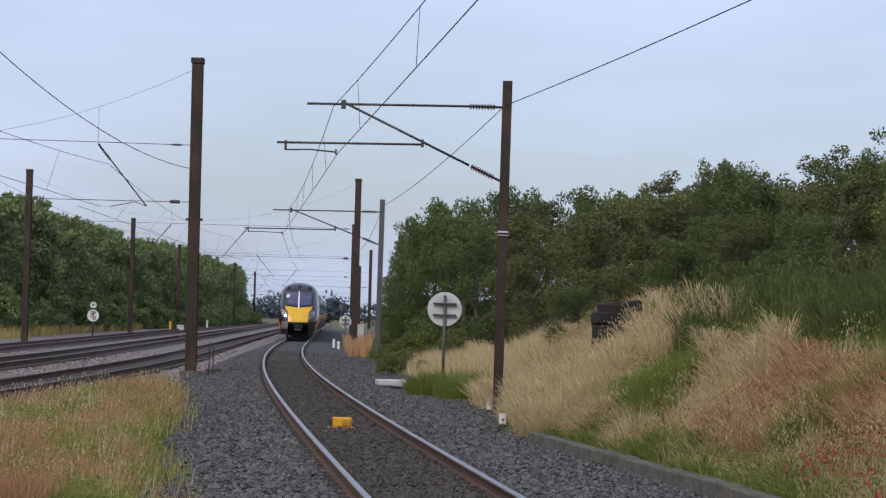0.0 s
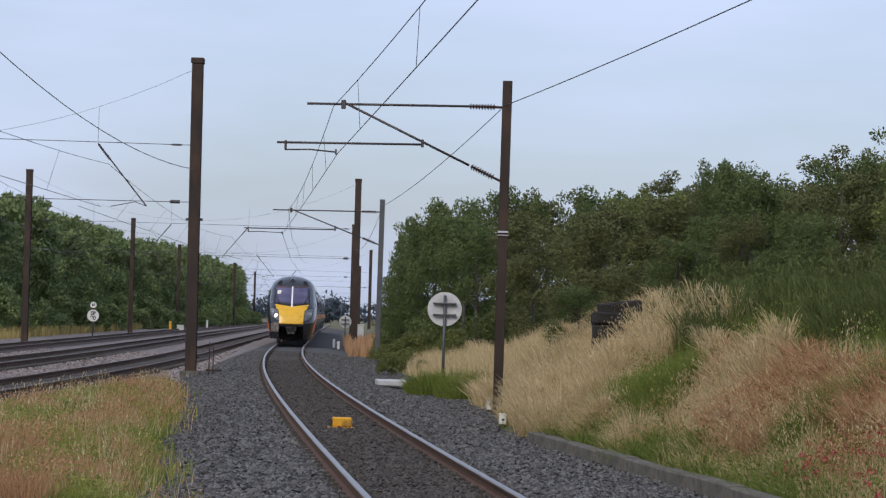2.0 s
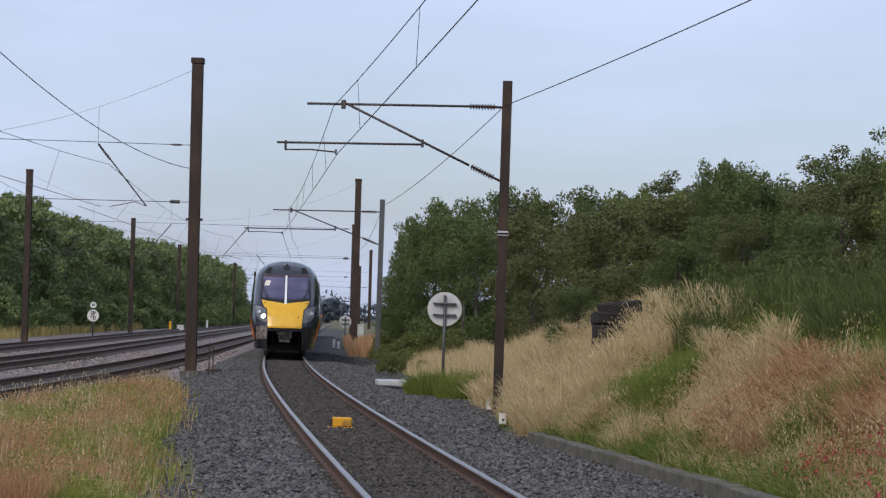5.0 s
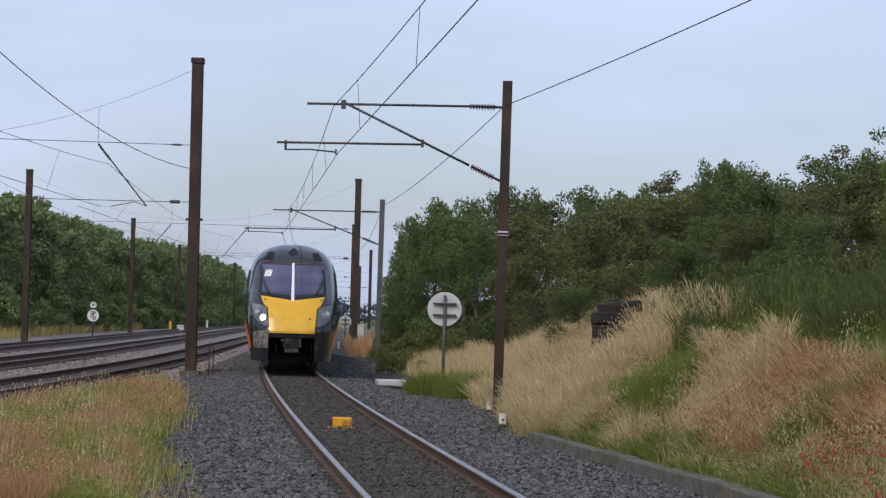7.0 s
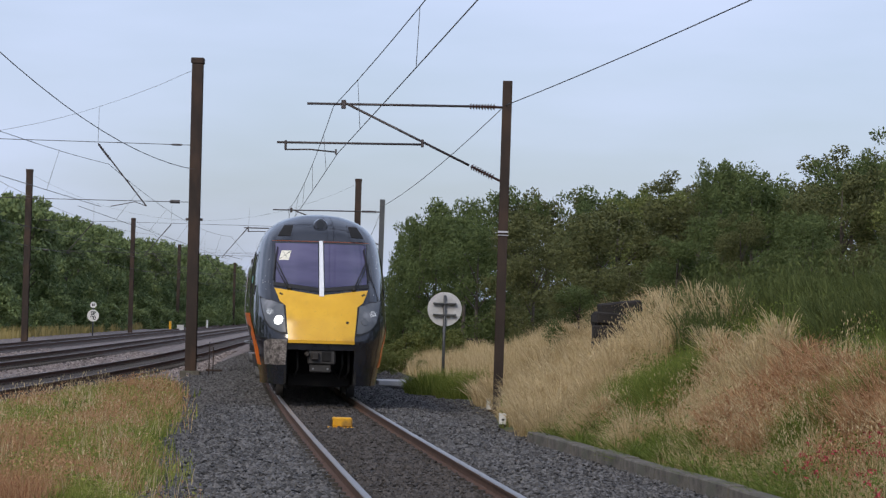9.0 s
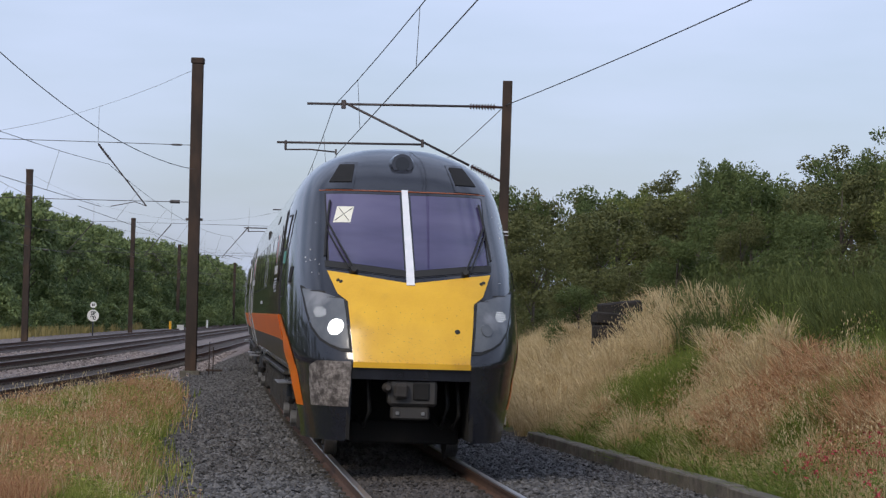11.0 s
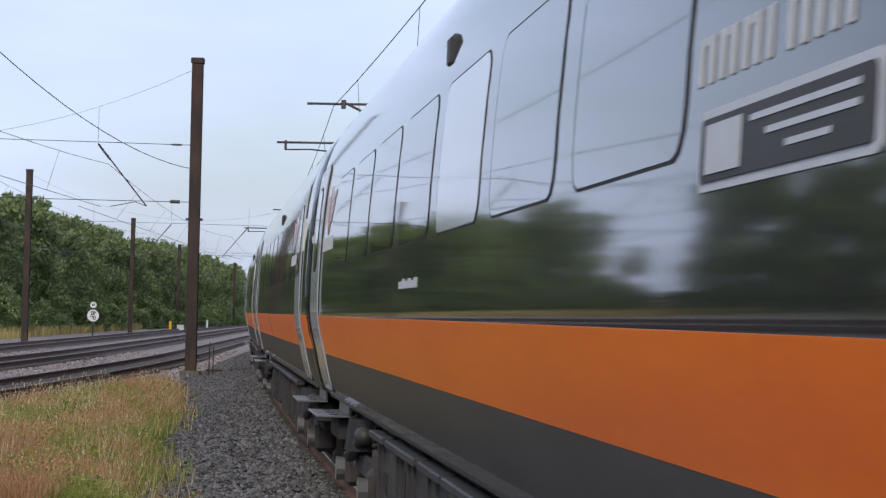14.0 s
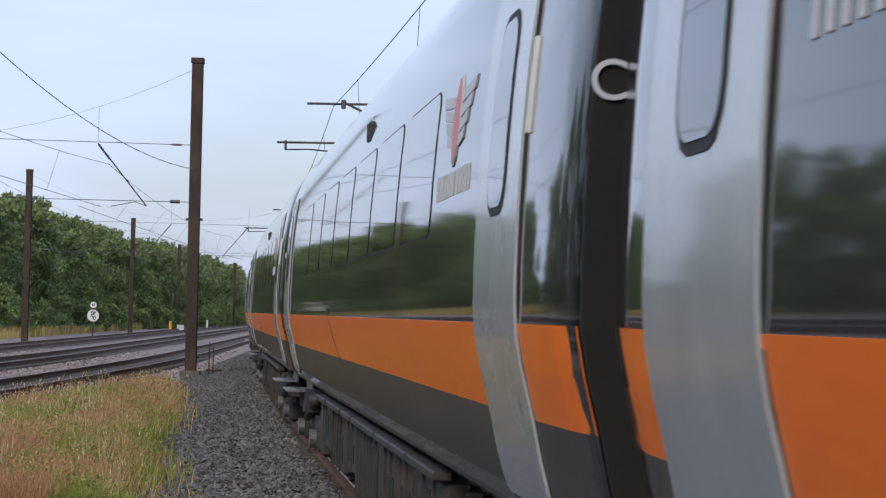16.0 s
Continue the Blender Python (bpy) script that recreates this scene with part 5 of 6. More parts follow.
def make_lineside():
    t = thing("track_unit", pose(-1.57, 40.2, -0.155, 0, 0, 6), "yellow box bolted between the rails, with dark end", "track equipment")
    bm = bmesh.new()
    add_box(bm, -0.15, 0.17, -0.14, 0.14, 0.02, 0.17, 0.02)
    part("cover", bm, YELLOW_BOX, t)
    box("end_cap", -0.19, -0.15, -0.10, 0.10, 0.03, 0.14, SLEEPER_DARK, t, 0.01)
    box("base_plate", -0.22, 0.22, -0.18, 0.18, -0.03, 0.02, YELLOW_BOX, t, 0.006)
    marker_post(1.13, 53.6, 0.30, 0.17, "small white marker plate on a stub beside the mast")
    marker_post(1.19, 45.6, 0.27, 0.13, "small white lineside marker on the ballast")
    marker_post(-5.95, 138, 0.55, 0.14, "white lineside marker beside the curve", False)
    marker_post(-5.65, 137, 0.50, 0.14, "white lineside marker beside the curve", False)
    disc_sign(0.10, 70.5, 1.93, 0.49, "back of a round sign on a grey post in grass")
    disc_sign(-6.2, 160, 1.25, 0.40, "back of a distant round sign beside the curve")
    speed_board(-25.45, 180.5)
    for x, y, h, w, m in ((-27.4, 250, 0.95, 0.24, YELLOW_BOX), (-24.2, 240, 1.6, 0.28, GREY_BOX), (-27.2, 258, 0.6, 0.7, GREY_BOX), (-28.4, 300, 1.0, 0.2, WHITE)):
        s = thing("lineside_cabinet", pose(x, y, ground_z(x, y)), "small painted cabinet standing in lineside grass", "cabinet")
        box("case", -w / 2, w / 2, -0.15, 0.15, -0.1, h, m, s, 0.02)
        box("lid", -w / 2 - 0.02, w / 2 + 0.02, -0.17, 0.17, h, h + 0.04, m, s, 0.01)
    s = thing("lineside_cabinet", pose(-5.6, 170, -0.35), "pale grey metal cabinet behind the masts", "cabinet")
    box("case", -0.3, 0.3, -0.3, 0.3, -0.1, 1.35, GREY_BOX, s, 0.02)
    box("lid", -0.34, 0.34, -0.34, 0.34, 1.35, 1.42, GREY_BOX, s, 0.01)
    s = thing("trough_lid", pose(-1.32, 68.8, -0.19, 0, 0, 5), "flat pale concrete cover lying on the ballast", "concrete cover")
    box("slab", -0.42, 0.42, -0.75, 0.75, -0.05, 0.10, GREY_BOX, s, 0.02)
    # kerb of worn concrete blocks at the foot of the bank
    kerb = thing("kerb", Matrix(), "worn concrete edging at the foot of the bank", "kerb", kind="structure")
    y = 41.0
    ang = math.degrees(math.atan(0.148))
    while y > 12:
        ln = 1.82
        ob = box("edging_block", -0.12, 0.12, -ln / 2 + 0.012, ln / 2 - 0.012, -0.36, 0.04, CONCRETE, kerb, 0.018)
        ym = y - ln / 2 * math.cos(radians(ang))
        ob.matrix_basis = pose(kerb_x(ym), ym, -0.20 + random.uniform(-0.015, 0.015), random.uniform(-0.3, 0.3), random.uniform(-0.8, 0.8), ang + random.uniform(-0.5, 0.5))
        y -= ln * math.cos(radians(ang))
    # stack of old sleepers on the bank
    zb = ground_z(3.6, 46)
    st = thing("sleeper_stack", pose(3.36, 47.0, zb + 0.06, 0, 0, 12), "stack of dark weathered timber sleepers in tall grass", "timber stack")
    for k, (dx, dz, tilt, dy) in enumerate(((0, 0.10, 0, 0), (0.05, 0.33, 2, 0.3), (0.05, 0.33, -1, -0.05), (-0.03, 0.57, -2, 0), (0.06, 0.57, 1, 0.3), (0.0, 0.80, 3, 0.1), (0.05, 0.80, -3, 0.4), (0.12, 1.02, -7, 0.2), (0.1, 0.10, 0, -0.35), (0.1, 0.10, 0, 0.35))):
        ob = box("sleeper", -0.44, 0.40, -0.14, 0.14, -0.12, 0.12, OLD_WOOD, st, 0.03)
        ob.matrix_basis = pose(dx, dy, dz, 0, tilt, random.uniform(-9, 9))
    s = thing("stake_box", pose(-6.9, 73.9, 0.0), "small dark cable bracket beside the mast foot", "bracket")
    tube("rod", [(0, 0, -0.3), (0, 0, 0.75)], 0.02, MAST, s, 6)
    tube("rod", [(0.12, 0, -0.3), (0.12, 0, 0.6)], 0.018, MAST, s, 6)
    box("plate", -0.1, 0.4, -0.05, 0.05, -0.12, -0.06, MAST, s, 0.01)


# ---- planting ----
def plant():
    rng = np.random.default_rng(11)
    kinds = []
    for k, (leaf, lab) in enumerate(((LEAF_R, "dense dark green leafy hedgerow tree"), (LEAF_R2, "yellow-green scrub tree on the bank"), (LEAF_R3, "olive brown hawthorn tree on the bank"), (LEAF_R, "dense green hedgerow tree on the bank"))):
        kinds.append(make_tree("hedge_tree", rng, 6.0, 2.6, 18500, 0.070, leaf, lab, 0.02))
    spots = [  # x, y, height, kind, widen
        (-1.75, 114, 6.0, 3, 0.62), (-1.0, 108, 6.3, 0, 0.72), (-0.3, 104, 6.2, 3, 0.8), (0.9, 102, 6.1, 0, 0.9), (-0.9, 116, 6.5, 0, 0.75), (0.6, 110, 6.9, 3, 0.9), (2.6, 108, 7.3, 0, 1), (4.6, 108, 7.4, 2, 1), (6.6, 106, 7.3, 0, 1), (8.8, 106, 7.2, 3, 1), (11, 104, 7.2, 0, 1), (13.5, 104, 7.3, 2, 1),
        (1.4, 96, 5.2, 3, 1), (3.4, 93, 5.6, 2, 1), (5.4, 90, 5.8, 0, 1), (7.4, 88, 5.9, 2, 1), (9.5, 85, 6.0, 1, 1), (12, 84, 6.4, 0, 1),
        (2.9, 78, 4.0, 2, 0.9), (4.6, 74, 4.3, 2, 1), (6.2, 70, 4.6, 1, 1), (8.2, 68, 5.0, 0, 1), (10.5, 66, 5.2, 2, 1), (13.0, 66, 6.0, 0, 1),
        (4.4, 62, 3.2, 2, 1), (6.0, 58, 3.6, 2, 1), (7.4, 56, 3.2, 0, 0.9), (9.3, 56, 3.8, 3, 1), (11.2, 54, 4.6, 0, 1),
        (6.3, 50.5, 3.1, 0, 0.7), (7.9, 49, 3.2, 2, 0.8), (9.6, 48, 3.9, 1, 0.85), (11.4, 48, 4.0, 0, 0.9), (8.6, 44, 2.6, 1, 0.6), (10.2, 43, 2.9, 2, 0.7),
        (6.6, 44, 2.0, 0, 0.42), (7.6, 40, 1.9, 2, 0.42), (6.7, 47, 2.2, 3, 0.45), (8.4, 38, 2.2, 0, 0.45), (5.9, 49, 2.2, 2, 0.42), (7.5, 35.5, 1.5, 3, 0.35),
        (5.9, 52.5, 3.5, 3, 0.5), (8.9, 51, 3.7, 0, 0.5),
        (8.0, 42, 1.9, 0, 0.5), (9.2, 40, 2.1, 1, 0.55), (7.2, 37.5, 1.3, 0, 0.4), (8.2, 34, 1.6, 3, 0.4), (6.9, 41.5, 1.4, 2, 0.4), (4.9, 51.5, 2.0, 0, 0.5), (4.1, 54, 1.9, 2, 0.5), (3.2, 57, 1.8, 0, 0.5)]
    for k, (x, y, h, q, w) in enumerate(spots):
        t = kinds[q] if not any(s[3] == q for s in spots[:k]) else copy_thing(kinds[q], Matrix())
        s = h / 6.35
        t.matrix_world = pose(x, y, ground_z(x, y) - 0.1, 0, 0, rng.uniform(0, 360)) @ Matrix.Diagonal((w * min(1.15, max(0.7, s)), w * min(1.15, max(0.7, s)), s, 1))
        tagged(t, group="hedgerow trees on the bank")
    # small bushes by the masts and the sign
    bush = make_tree("bush", rng, 1.3, 0.75, 3500, 0.05, LEAF_R2, "low straggly bush beside the ballast", 0.05)
    for k, (x, y, s) in enumerate(((-1.75, 84, 1.0), (-1.2, 87, 1.1), (-0.6, 83, 0.7), (-2.0, 92, 1.2), (-1.3, 96, 1.6), (-2.6, 108, 1.4), (0.5, 92, 1.5), (-0.3, 99, 1.9))):
        t = bush if k == 0 else copy_thing(bush, Matrix())
        t.matrix_world = pose(x, y, ground_z(x, y), 0, 0, rng.uniform(0, 360)) @ Matrix.Diagonal((s * 0.62, s * 0.62, s * 0.6, 1))
    # birches along the far side of the main lines
    birches = [make_tree("birch_tree", rng, 11.0, 3.6, 5200, 0.24, LEAF_L, "tall green birch tree in a lineside wood", 0.06) for _ in range(3)]
    n = 0
    for row, (dx, y0, y1, step) in enumerate(((0, 168, 470, 6.5), (-6, 172, 480, 8.0), (0, -60, 165, 4.6), (-5, -50, 165, 7.0))):
        y = y0
        while y < y1:
            x = -34.5 - 0.012 * max(0, y - 170) + dx + rng.uniform(-1.2, 1.2)
            t = birches[n % 3] if n < 3 else copy_thing(birches[n % 3], Matrix())
            if row > 1:                                           # scrubby gaps and tall clumps beside the eye
                s = 0.9 if y < 80 else 0.92 if y < 113 else 0.42 if y < 151 else 0.68
                s *= rng.choice((0.72, 0.9, 1.0, 1.12)) if y < 113 else rng.choice((0.7, 0.85, 1.0, 1.35))
                w = s * (rng.uniform(0.5, 0.8) if s > 0.45 else 0.95)
                t.matrix_world = pose(x + 1.5, y, -0.5, 0, 0, rng.uniform(0, 360)) @ Matrix.Diagonal((w, w, s, 1))
                tagged(t, group="birches beside the main line")
                y += step * rng.uniform(0.5, 1.2)
                n += 1
                continue
            s = rng.uniform(0.84, 1.14) * (0.92 if row != 1 else 1.05) * (1 if y < 300 else 0.95)
            t.matrix_world = pose(x, y, -0.5, 0, 0, rng.uniform(0, 360)) @ Matrix.Diagonal((s, s, s, 1))
            tagged(t, group="birches beside the main line")
            y += step * rng.uniform(0.7, 1.3)
            n += 1
    low = make_tree("scrub_bush", rng, 3.2, 2.0, 2600, 0.16, LEAF_L, "low green scrub at the foot of the birches", 0.03)
    for k in range(34):
        y = 165 + k * 8.5
        t = low if k == 0 else copy_thing(low, Matrix())
        t.matrix_world = pose(-30.6 - 0.012 * (y - 170) + rng.uniform(-0.8, 0.8), y, -0.5, 0, 0, rng.uniform(0, 360)) @ Matrix.Diagonal((1, 1, rng.uniform(0.6, 1.15), 1))
        tagged(t, group="scrub beside the main line")
    # far woods, their haze put into the blue leaf colour
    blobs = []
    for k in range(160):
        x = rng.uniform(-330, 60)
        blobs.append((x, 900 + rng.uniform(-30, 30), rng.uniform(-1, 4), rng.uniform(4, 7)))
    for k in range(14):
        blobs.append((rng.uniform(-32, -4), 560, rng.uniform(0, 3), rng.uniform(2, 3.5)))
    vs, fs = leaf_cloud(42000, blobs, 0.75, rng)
    tagged(mesh("far_woods", vs, fs, LEAF_FAR), "woods on the skyline, leaves coloured blue for haze", "woods", kind="stuff")


def grass_field(n, fn, rng):
    out = []
    while len(out) < n:
        s = fn(rng)
        if s:
            out.append(s)
    return out


def plant_grass():
    rng = np.random.default_rng(5)

    def patchy(x, y, k, s=0.7):
        return noise.noise((x * s, y * s * 0.5, k))

    def bank(hmin, hmax, k, thr, dmin, dmax, y0, y1, lean, wid):
        def fn(r):
            y = y0 + (y1 - y0) * r.random() ** 1.2
            dx = r.uniform(dmin, dmax)
            foot = kerb_x(y) if y < 46 else branch_x(y) + 3.4
            x = foot + dx + (0.0 if y < 50 else 0.6)
            if patchy(x, y, k) < thr or (k in (1.0, 9.0) and ((x - 3.65) / 0.8) ** 2 + ((y - 39.5) / 2.2) ** 2 < 1):
                return None
            return (x, y, r.uniform(hmin, hmax) * (0.55 + 0.45 * min(1, dx / 1.5)), r.normal(-0.18, lean), r.normal(-0.1, lean), wid * y / 40)
        return fn
    make_blades("dry_grass", grass_field(15000, bank(0.35, 0.7, 1.0, -0.06, 0.35, 2.7, 24, 62, 0.38, 0.0045), rng), STRAW, "tall dry straw-coloured grass on the bank")
    make_blades("red_dry_grass", grass_field(7000, bank(0.3, 0.55, 9.0, 0.0, 0.6, 2.5, 22, 46, 0.34, 0.0045), rng), STRAW_RED, "reddish dry grass on the bank", seed=3)
    make_blades("green_grass", grass_field(22000, bank(0.15, 0.42, 5.0, -0.02, 0.2, 6.5, 23, 60, 0.36, 0.006), rng), GRASS, "green grass and weeds on the bank", seed=4)
    make_blades("tall_weeds", grass_field(9000, bank(0.5, 1.0, 7.0, -0.2, 3.3, 7.5, 28, 58, 0.2, 0.008), rng), WEED, "tall green weeds below the hedge", seed=6)

    # fountains of dry grass in clumps: pale below the stack and over the kerb, ruddy further along
    def clumps(n, accept, hmin, hmax, y0, y1, d0, d1):
        out = []
        while len(out) < n:
            y, dx = rng.uniform(y0, y1), rng.uniform(d0, d1)
            x = (kerb_x(y) if y < 46 else branch_x(y) + 3.4) + dx
            if accept(x, y, dx):
                out.append((x, y, rng.uniform(hmin, hmax), rng.uniform(0.16, 0.34)))
        return out

    def in_tussock(x, y):
        return ((x - 3.45) / 0.95) ** 2 + ((y - 39.0) / 3.0) ** 2 < 1
    pale = clumps(430, lambda x, y, d: not in_tussock(x, y) and (y > 41 or 1.7 < d < 2.8) and patchy(x, y, 1.0) > -0.25 and (y < 43 or d > 0.6), 0.45, 0.9, 35, 58, 0.2, 3.6)
    pale += clumps(70, lambda x, y, d: y < 43.5 or d > 0.65, 0.6, 0.95, 40.8, 48, 0.05, 1.4)
    ruddy = clumps(260, lambda x, y, d: not in_tussock(x, y) and patchy(x, y, 9.0) > -0.15 and (y > 31 or d > 1.6), 0.35, 0.60, 27, 40, 1.0, 2.6)
    make_tufts("pale_grass_clumps", pale, 46, STRAW, "pale drooping clumps of tall dry grass", 41)
    make_tufts("ruddy_grass_clumps", ruddy, 44, STRAW_RED, "ruddy drooping clumps of dry grass", 42)
    make_tufts("straw_in_ruddy_clumps", ruddy[::2], 26, STRAW, "pale stems among ruddy dry grass", 43)
    low_green = clumps(130, lambda x, y, d: d < 0.9 + 0.8 * patchy(x, y, 5.0), 0.2, 0.42, 26, 41, 0.15, 1.7)
    make_tufts("green_grass_clumps", low_green, 40, GRASS, "low fresh green grass clumps behind the kerb", 44)
    up_green = clumps(250, lambda x, y, d: patchy(x, y, 12.0) > -0.05, 0.45, 0.85, 27, 47, 2.7, 5.6)
    make_tufts("weed_clumps", up_green, 40, WEED, "tall dark green weed clumps below the hedge", 45)

    # green tussocks and leaning straw tufts
    def tuft(cx, cy, rad, hmin, hmax, spread, wid):
        def fn(r):
            a, d = r.uniform(0, 6.28), rad * math.sqrt(r.random())
            x, y = cx + d * math.cos(a), cy + 1.0 * d * math.sin(a)
            return (x, y, r.uniform(0.5 * hmin, hmax) * (1 - 0.45 * (d / rad) ** 2), spread * (x - cx) / rad + r.normal(-0.1, 0.2), spread * 0.6 * (y - cy) / rad + r.normal(0, 0.2), wid)
        return fn
    green, straw = [], []
    for cx, cy, rad, n in ((2.95, 40.2, 0.6, 2800), (3.45, 38.9, 0.65, 3600), (3.95, 38.2, 0.5, 2200), (3.3, 37.4, 0.35, 1000), (0.2, 66, 0.7, 1600), (0.75, 62, 0.8, 2400), (-0.35, 64, 0.5, 1200), (4.7, 30.5, 0.5, 1500), (5.3, 30, 0.5, 1200)):
        green += grass_field(n, tuft(cx, cy, rad, 0.6, 0.95, 0.6, 0.006), rng)
    for cx, cy, rad, n in ((1.95, 44.5, 0.55, 3000), (2.5, 42.0, 0.7, 4200), (2.6, 39.5, 0.5, 2200), (3.1, 44, 0.9, 3500), (1.7, 47, 0.5, 1500), (2.9, 36.2, 0.3, 700)):
        straw += grass_field(n, tuft(cx, cy, rad, 0.6, 1.05, 0.9, 0.005), rng)
    make_blades("yellowing_tussocks", green[::3], GRASS_YEL, "yellowing blades among the green tussocks", seed=27)
    make_blades("green_tussocks", green, GRASS, "fresh green grass tussocks", seed=7)
    make_blades("straw_tussocks", straw, STRAW, "bleached drooping grass tussocks spilling over the kerb", seed=8)

    # verge beyond the mast on the right
    def far_right(r):
        y = r.uniform(55, 120)
        x = branch_x(y) + r.uniform(4.2, 7.5)
        return (x, y, r.uniform(0.3, 0.8), r.normal(-0.1, 0.3), r.normal(0, 0.2), 0.009)
    make_blades("verge_grass", grass_field(14000, far_right, rng), STRAW, "dry grass beyond the sign", seed=9)

    # weedy strip between the lines
    def left(hmin, hmax, k, thr, wid, a=2.6, b=7.8):
        def fn(r):
            y = 22 + 48 * r.random() ** 1.5
            x = branch_x(y) - r.uniform(a, b) - 0.9 * noise.noise((y * 0.45, 1.7, 4)) - 0.6 * abs(noise.noise((y * 1.7, 0.3, 8)))
            if x < main_x(y) + 2.9 + 0.5 * noise.noise((y * 0.8, 5.1, 2)) or patchy(x, y, k, 0.9) < thr or r.random() < 0.9 * sstep((branch_x(y) - a - x < 0.7) * (1 - (branch_x(y) - a - x) / 0.7)):
                return None
            if r.random() < sstep((y - 50) / 14):
                return None
            return (x, y, r.uniform(hmin, hmax), r.normal(0.05, 0.25), r.normal(-0.05, 0.2), wid * y / 35)
        return fn
    def leaves(field, lo, hi, sc=1.0):
        return [(x, y, ground_z(x, y) + rng.uniform(lo, hi), sc * (0.6 + y / 80)) for x, y, *_ in field]
    make_leaves("weed_leaves", leaves(grass_field(24000, left(0.1, 0.3, 2.0, -0.04, 0.01), rng), 0.0, 0.34), 0.022, GRASS_YEL, "small yellow-green weed leaves between the tracks", seed=31)
    make_leaves("red_weed_seeds", leaves(grass_field(14000, left(0.1, 0.3, 6.0, 0.10, 0.01), rng), 0.08, 0.46), 0.018, STRAW_RED, "rust-red dock seeds between the tracks", seed=32)
    make_leaves("pale_seed_heads", leaves(grass_field(2200, left(0.1, 0.3, 8.0, 0.06, 0.01), rng), 0.28, 0.6), 0.024, STRAW, "pale seed heads of grass between the tracks", seed=33, upright=0.8)
    make_leaves("bank_seed_heads", leaves(grass_field(8000, bank(0.5, 0.9, 1.0, 0.0, 0.4, 2.6, 25, 62, 0.3, 0.01), rng), 0.5, 0.95), 0.022, STRAW, "pale seed heads of the tall dry grass", seed=34, upright=0.7)
    make_leaves("bank_weed_leaves", leaves(grass_field(30000, bank(0.2, 0.5, 5.0, -0.05, 0.25, 6.5, 23, 58, 0.3, 0.01), rng), 0.0, 0.5), 0.024, GRASS, "green weed leaves among the dry grass", seed=35)
    make_leaves("upper_weed_leaves", leaves(grass_field(30000, bank(0.5, 1.0, 7.0, -0.2, 3.9, 8.5, 27, 58, 0.3, 0.01), rng), 0.0, 1.0), 0.040, WEED, "dusky green tall weeds below the hedge", seed=36, upright=0.4)
    make_leaves("rusty_seeds", leaves(grass_field(12000, bank(0.3, 0.55, 9.0, 0.02, 0.5, 2.4, 23, 44, 0.3, 0.01), rng), 0.1, 0.6), 0.018, STRAW_RED, "rusty seed heads among the dry grass", seed=37)
    low = [(3.9 + rng.normal(0, 0.9), 28.5 + rng.normal(0, 2.2)) for _ in range(9000)]
    make_leaves("valerian_leaves", [(x + 0.4, y, ground_z(x + 0.4, y) + rng.uniform(0.0, 0.32), 1.0) for x, y in low if bank_dx(x + 0.4, y) > 0.25], 0.028, GRASS, "green valerian leaves by the kerb", seed=38)
    make_blades("weedy_grass", grass_field(30000, left(0.12, 0.40, 2.0, -0.04, 0.005), rng), GRASS_YEL, "yellow-green weedy grass between the tracks", seed=10)
    make_blades("red_weeds", grass_field(19000, left(0.18, 0.48, 6.0, 0.10, 0.005), rng), STRAW_RED, "rust-red dry weeds between the tracks", seed=12)
    make_blades("pale_grass", grass_field(2600, left(0.25, 0.58, 8.0, 0.06, 0.0045), rng), STRAW, "pale dry grass between the tracks", seed=13)
    make_blades("green_weeds", grass_field(18000, left(0.08, 0.32, 4.0, 0.0, 0.007), rng), GRASS, "low green weeds between the tracks", seed=14)

    # far verge under the birches
    def far_left(r):
        y = 95 + 330 * r.random() ** 1.3
        x = main_x(y) - r.uniform(13.6, 20.5)
        return (x, y, r.uniform(0.4, 0.9), r.normal(0, 0.2), r.normal(0, 0.2), 0.05)
    make_blades("far_verge_grass", grass_field(16000, far_left, rng), VERGE, "pale yellow grass below the birch wood", seed=15)

    def orange_verge(r):
        y = r.uniform(120, 165)
        x = branch_x(y) + r.uniform(3.0, 6.0)
        return (x, y, r.uniform(0.4, 1.0), r.normal(0, 0.2), r.normal(0, 0.2), 0.02)
    make_blades("rusty_verge_grass", grass_field(3000, orange_verge, rng), STRAW_RED, "rusty dry grass round the far masts", seed=16)

    # flowers
    red = []
    for k in range(480):
        y = rng.uniform(23.5, 29.2)
        x = kerb_x(y) + rng.uniform(0.7, 3.5) if rng.random() < 0.8 else kerb_x(y) + rng.uniform(0.3, 1.2)
        if noise.noise((x * 0.9, y * 0.6, 20)) < -0.02:
            continue
        red.append((x, y, ground_z(x, y) + rng.uniform(0.25, 0.62), rng.uniform(0.6, 1.2)))
    make_heads("red_flowers", red, RED_FLOWER, "small red valerian flower heads on the bank", "flowers", 0.048)
    yel = [(x + rng.normal(0, 0.09), y + rng.normal(0, 0.2), z + rng.normal(0, 0.02), rng.uniform(0.7, 1.2)) for x, y, z in ((5.15, 45.5, 1.92), (5.3, 45.5, 1.94), (4.0, 45, 1.52), (4.1, 45, 1.50)) for _ in range(9)]
    make_heads("yellow_flowers", yel, YEL_FLOWER, "yellow ragwort flower heads", "flowers", 0.035, 3)
    pur = [(4.42 + rng.normal(0, 0.012), 44.5 + rng.normal(0, 0.02), 1.50 + 0.02 * k, 1 - 0.03 * k) for k in range(20)]
    make_heads("purple_flower", pur, PUR_FLOWER, "purple flower spike in the grass", "flowers", 0.035, 4)
    stalks = [(x, y, z - ground_z(x, y), 0.02, 0.0, 0.005) for x, y, z, s in yel + pur[:1] + red]
    make_blades("flower_stalks", stalks, GRASS, "green flower stalks", "flowers", 17)


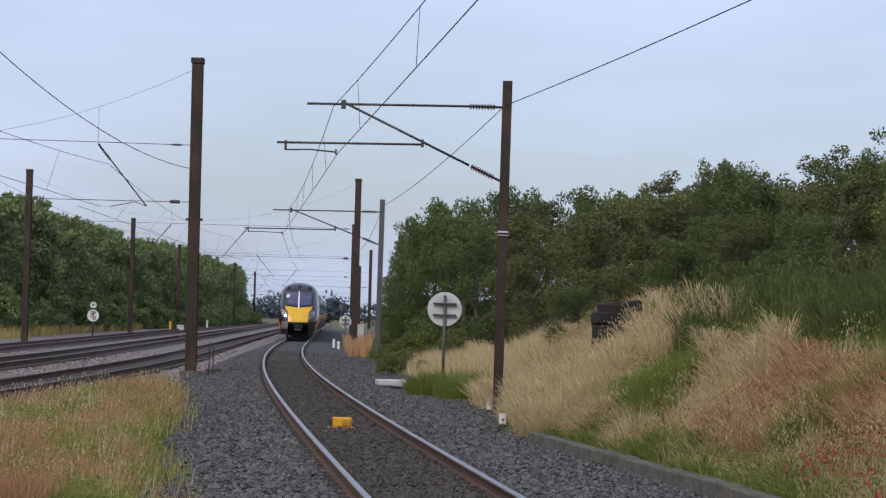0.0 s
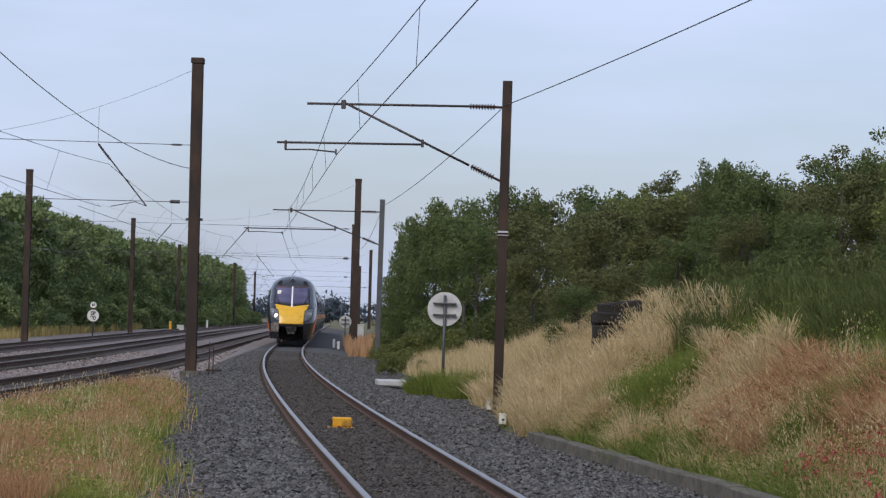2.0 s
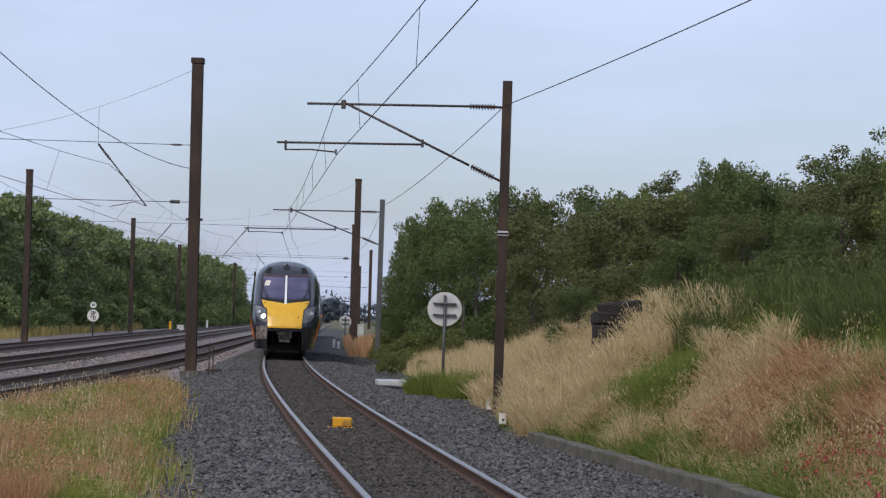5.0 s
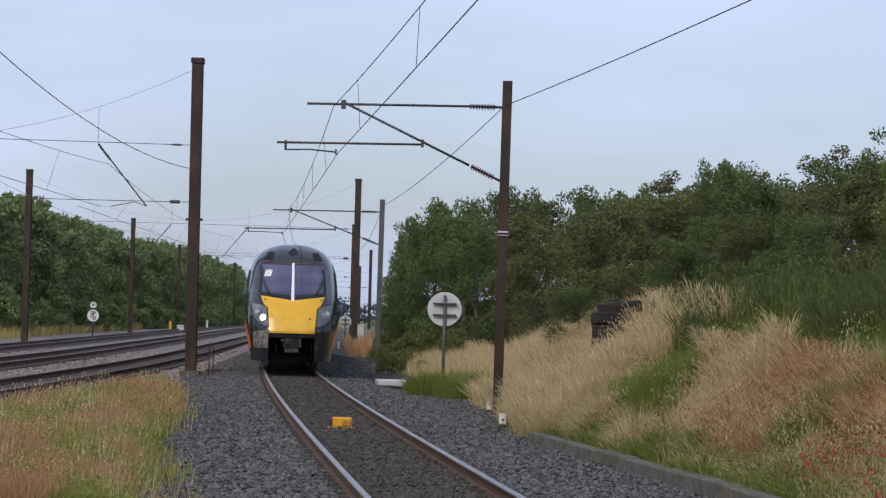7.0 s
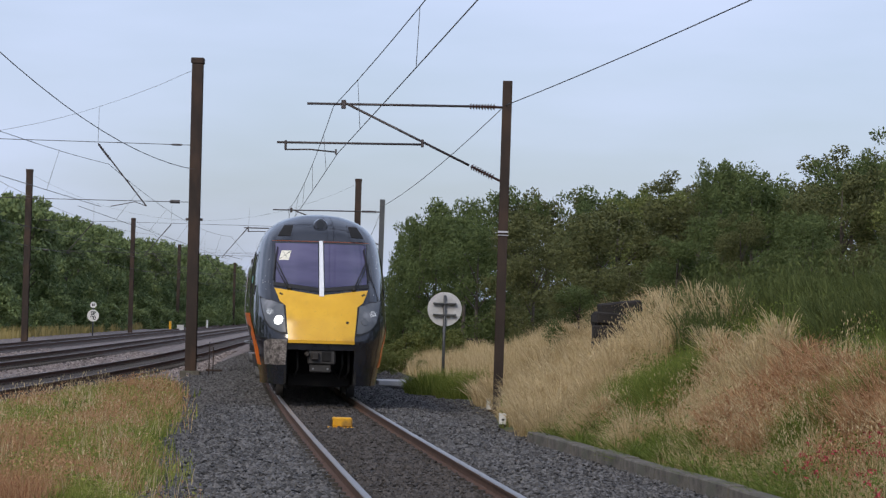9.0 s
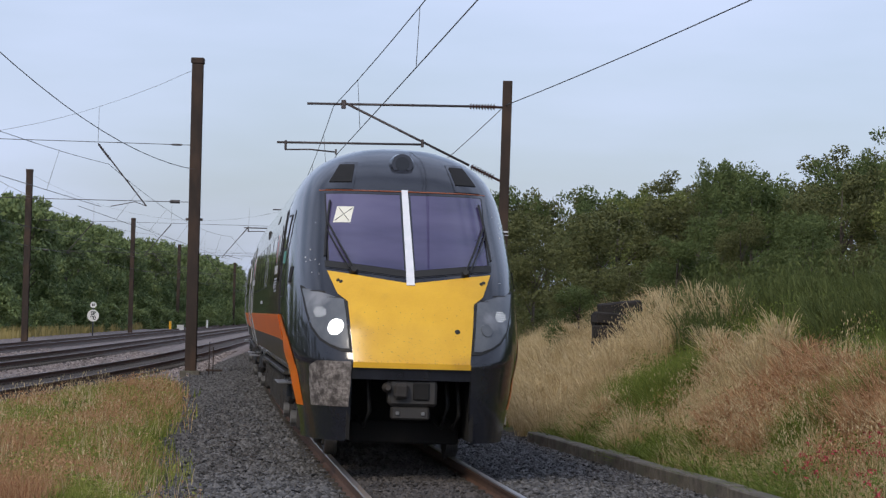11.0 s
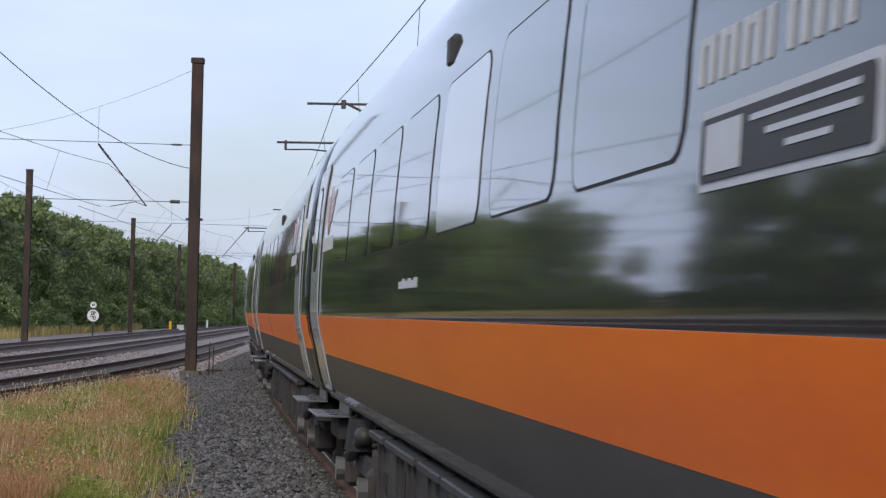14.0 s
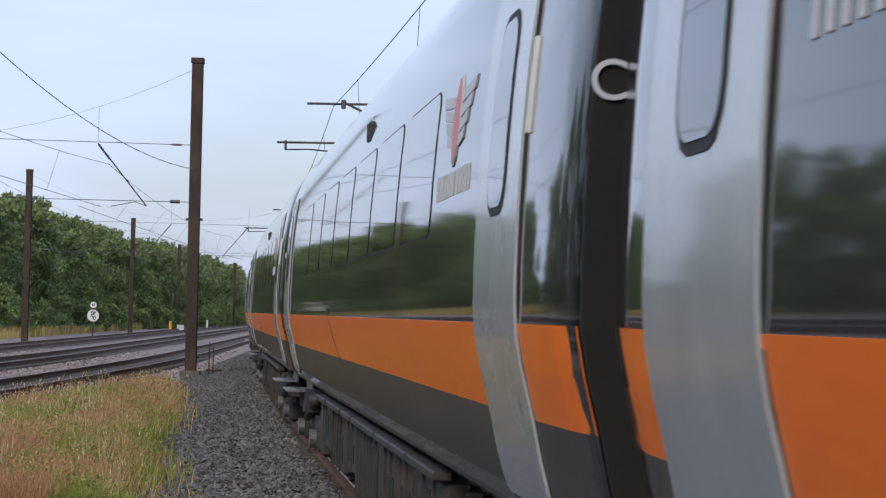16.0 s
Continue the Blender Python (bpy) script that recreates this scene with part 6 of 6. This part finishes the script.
# ---- put together ----
make_ground()
near = spaced([(-60, 0, 30), (0, 160, 160), (160, 420, 60)])
far = spaced([(-60, 60, 20), (60, 200, 70), (200, 520, 50)])
make_overhead()
make_lineside()
CAB = make_cab_car()
MIDDLE = make_middle_car()
CARS = [CAB, MIDDLE, copy_thing(MIDDLE, Matrix()), copy_thing(MIDDLE, Matrix()), copy_thing(CAB, Matrix())]
tagged(CARS[-1], "charcoal driving railcar at the tail with orange stripe")
plant()
plant_grass()
make_track("branch_track", branch_x, 0.0, "curving single track with bright worn rails on grey ballast", near, (22, 120), SLEEPER_DARK, 0.65, RAIL_SHINE)
for j in range(3):
    make_track("main_line", lambda y, j=j: main_x(y) - 4.6 * j, MAIN_Z, "straight main line track with rusty rails on pale ballast", far, (45, 110), SLEEPER_DARK, 0.65, RAIL_DULL)


def cess(x, y):
    d = x - branch_x(y)
    return abs(d) > 0.84 and bank_dx(x, y) < 0.12 and x > main_x(y) + 2.8


scatter_stones("ballast_stones", 80000, cess, (-5.2, 4.2, 21, 118), STONE, (0.019, 0.043), "loose angular grey ballast stones")
def between_lines(x, y):
    return x < main_x(y) + 3.3 and all(abs(x - main_x(y) + 4.6 * k) > 1.35 for k in range(3))


scatter_stones("main_line_stones", 15000, between_lines, (-15.0, -2.5, 48, 125), STONE_MAIN, (0.035, 0.070), "pale pinkish ballast stones between the main lines")
scatter_stones("track_stones", 21000, lambda x, y: abs(x - branch_x(y)) < 0.70, (-0.7, 0.7, 22, 95), STONE_DARK, (0.018, 0.038), "oily dark ballast stones between the rails", 0.012)


# ---- the moving train ----
def nose_at(t):
    """How far ahead of the eye the nose is at t seconds."""
    return 161.5044 + t * (-14.4065 + t * (0.2101075 + t * (-0.002356 + t * 0.00011866)))


LEAD = [0.0, 24.34, 47.38, 70.42]


def car_pose(k, t):
    if k < 4:
        y0 = nose_at(t) + LEAD[k]
        a, b = (4.2, 20.2) if k == 0 else (3.3, 19.3)
        xa, xb = branch_x(y0 + a), branch_x(y0 + b)
        m = (xb - xa) / (b - a)
        c = 1 / math.sqrt(1 + m * m)
        return pose(xa - a * m * c / c, y0, 0, 0, 0, -math.degrees(math.atan(m)))
    y1 = nose_at(t) + 93.46 + 23.9                                  # the tail car runs the other way round
    xa, xb = branch_x(y1 - 4.2), branch_x(y1 - 20.2)
    m = (xa - xb) / 16.0
    return pose(xa + 4.2 * m, y1, 0, 0, 0, 180 - math.degrees(math.atan(m)))


def motions():
    for k, car in enumerate(CARS):
        walk(car, [(q / 5, car_pose(k, q / 5)) for q in range(81)])
        sign = -1 if k == 4 else 1
        for wh in [o for o in car.children_recursive if o.name.split(".")[0] == "wheelset"]:
            at = wh.location.copy()
            rows = []
            for f in range(481):
                t = f / 30
                turn = math.degrees((nose_at(t) - 161.5) / 0.42) * -1 * sign
                rows.append((t, Matrix.Translation(at) @ Matrix.Rotation(radians(turn % 360), 4, "X")))
            walk(wh, rows)


motions()
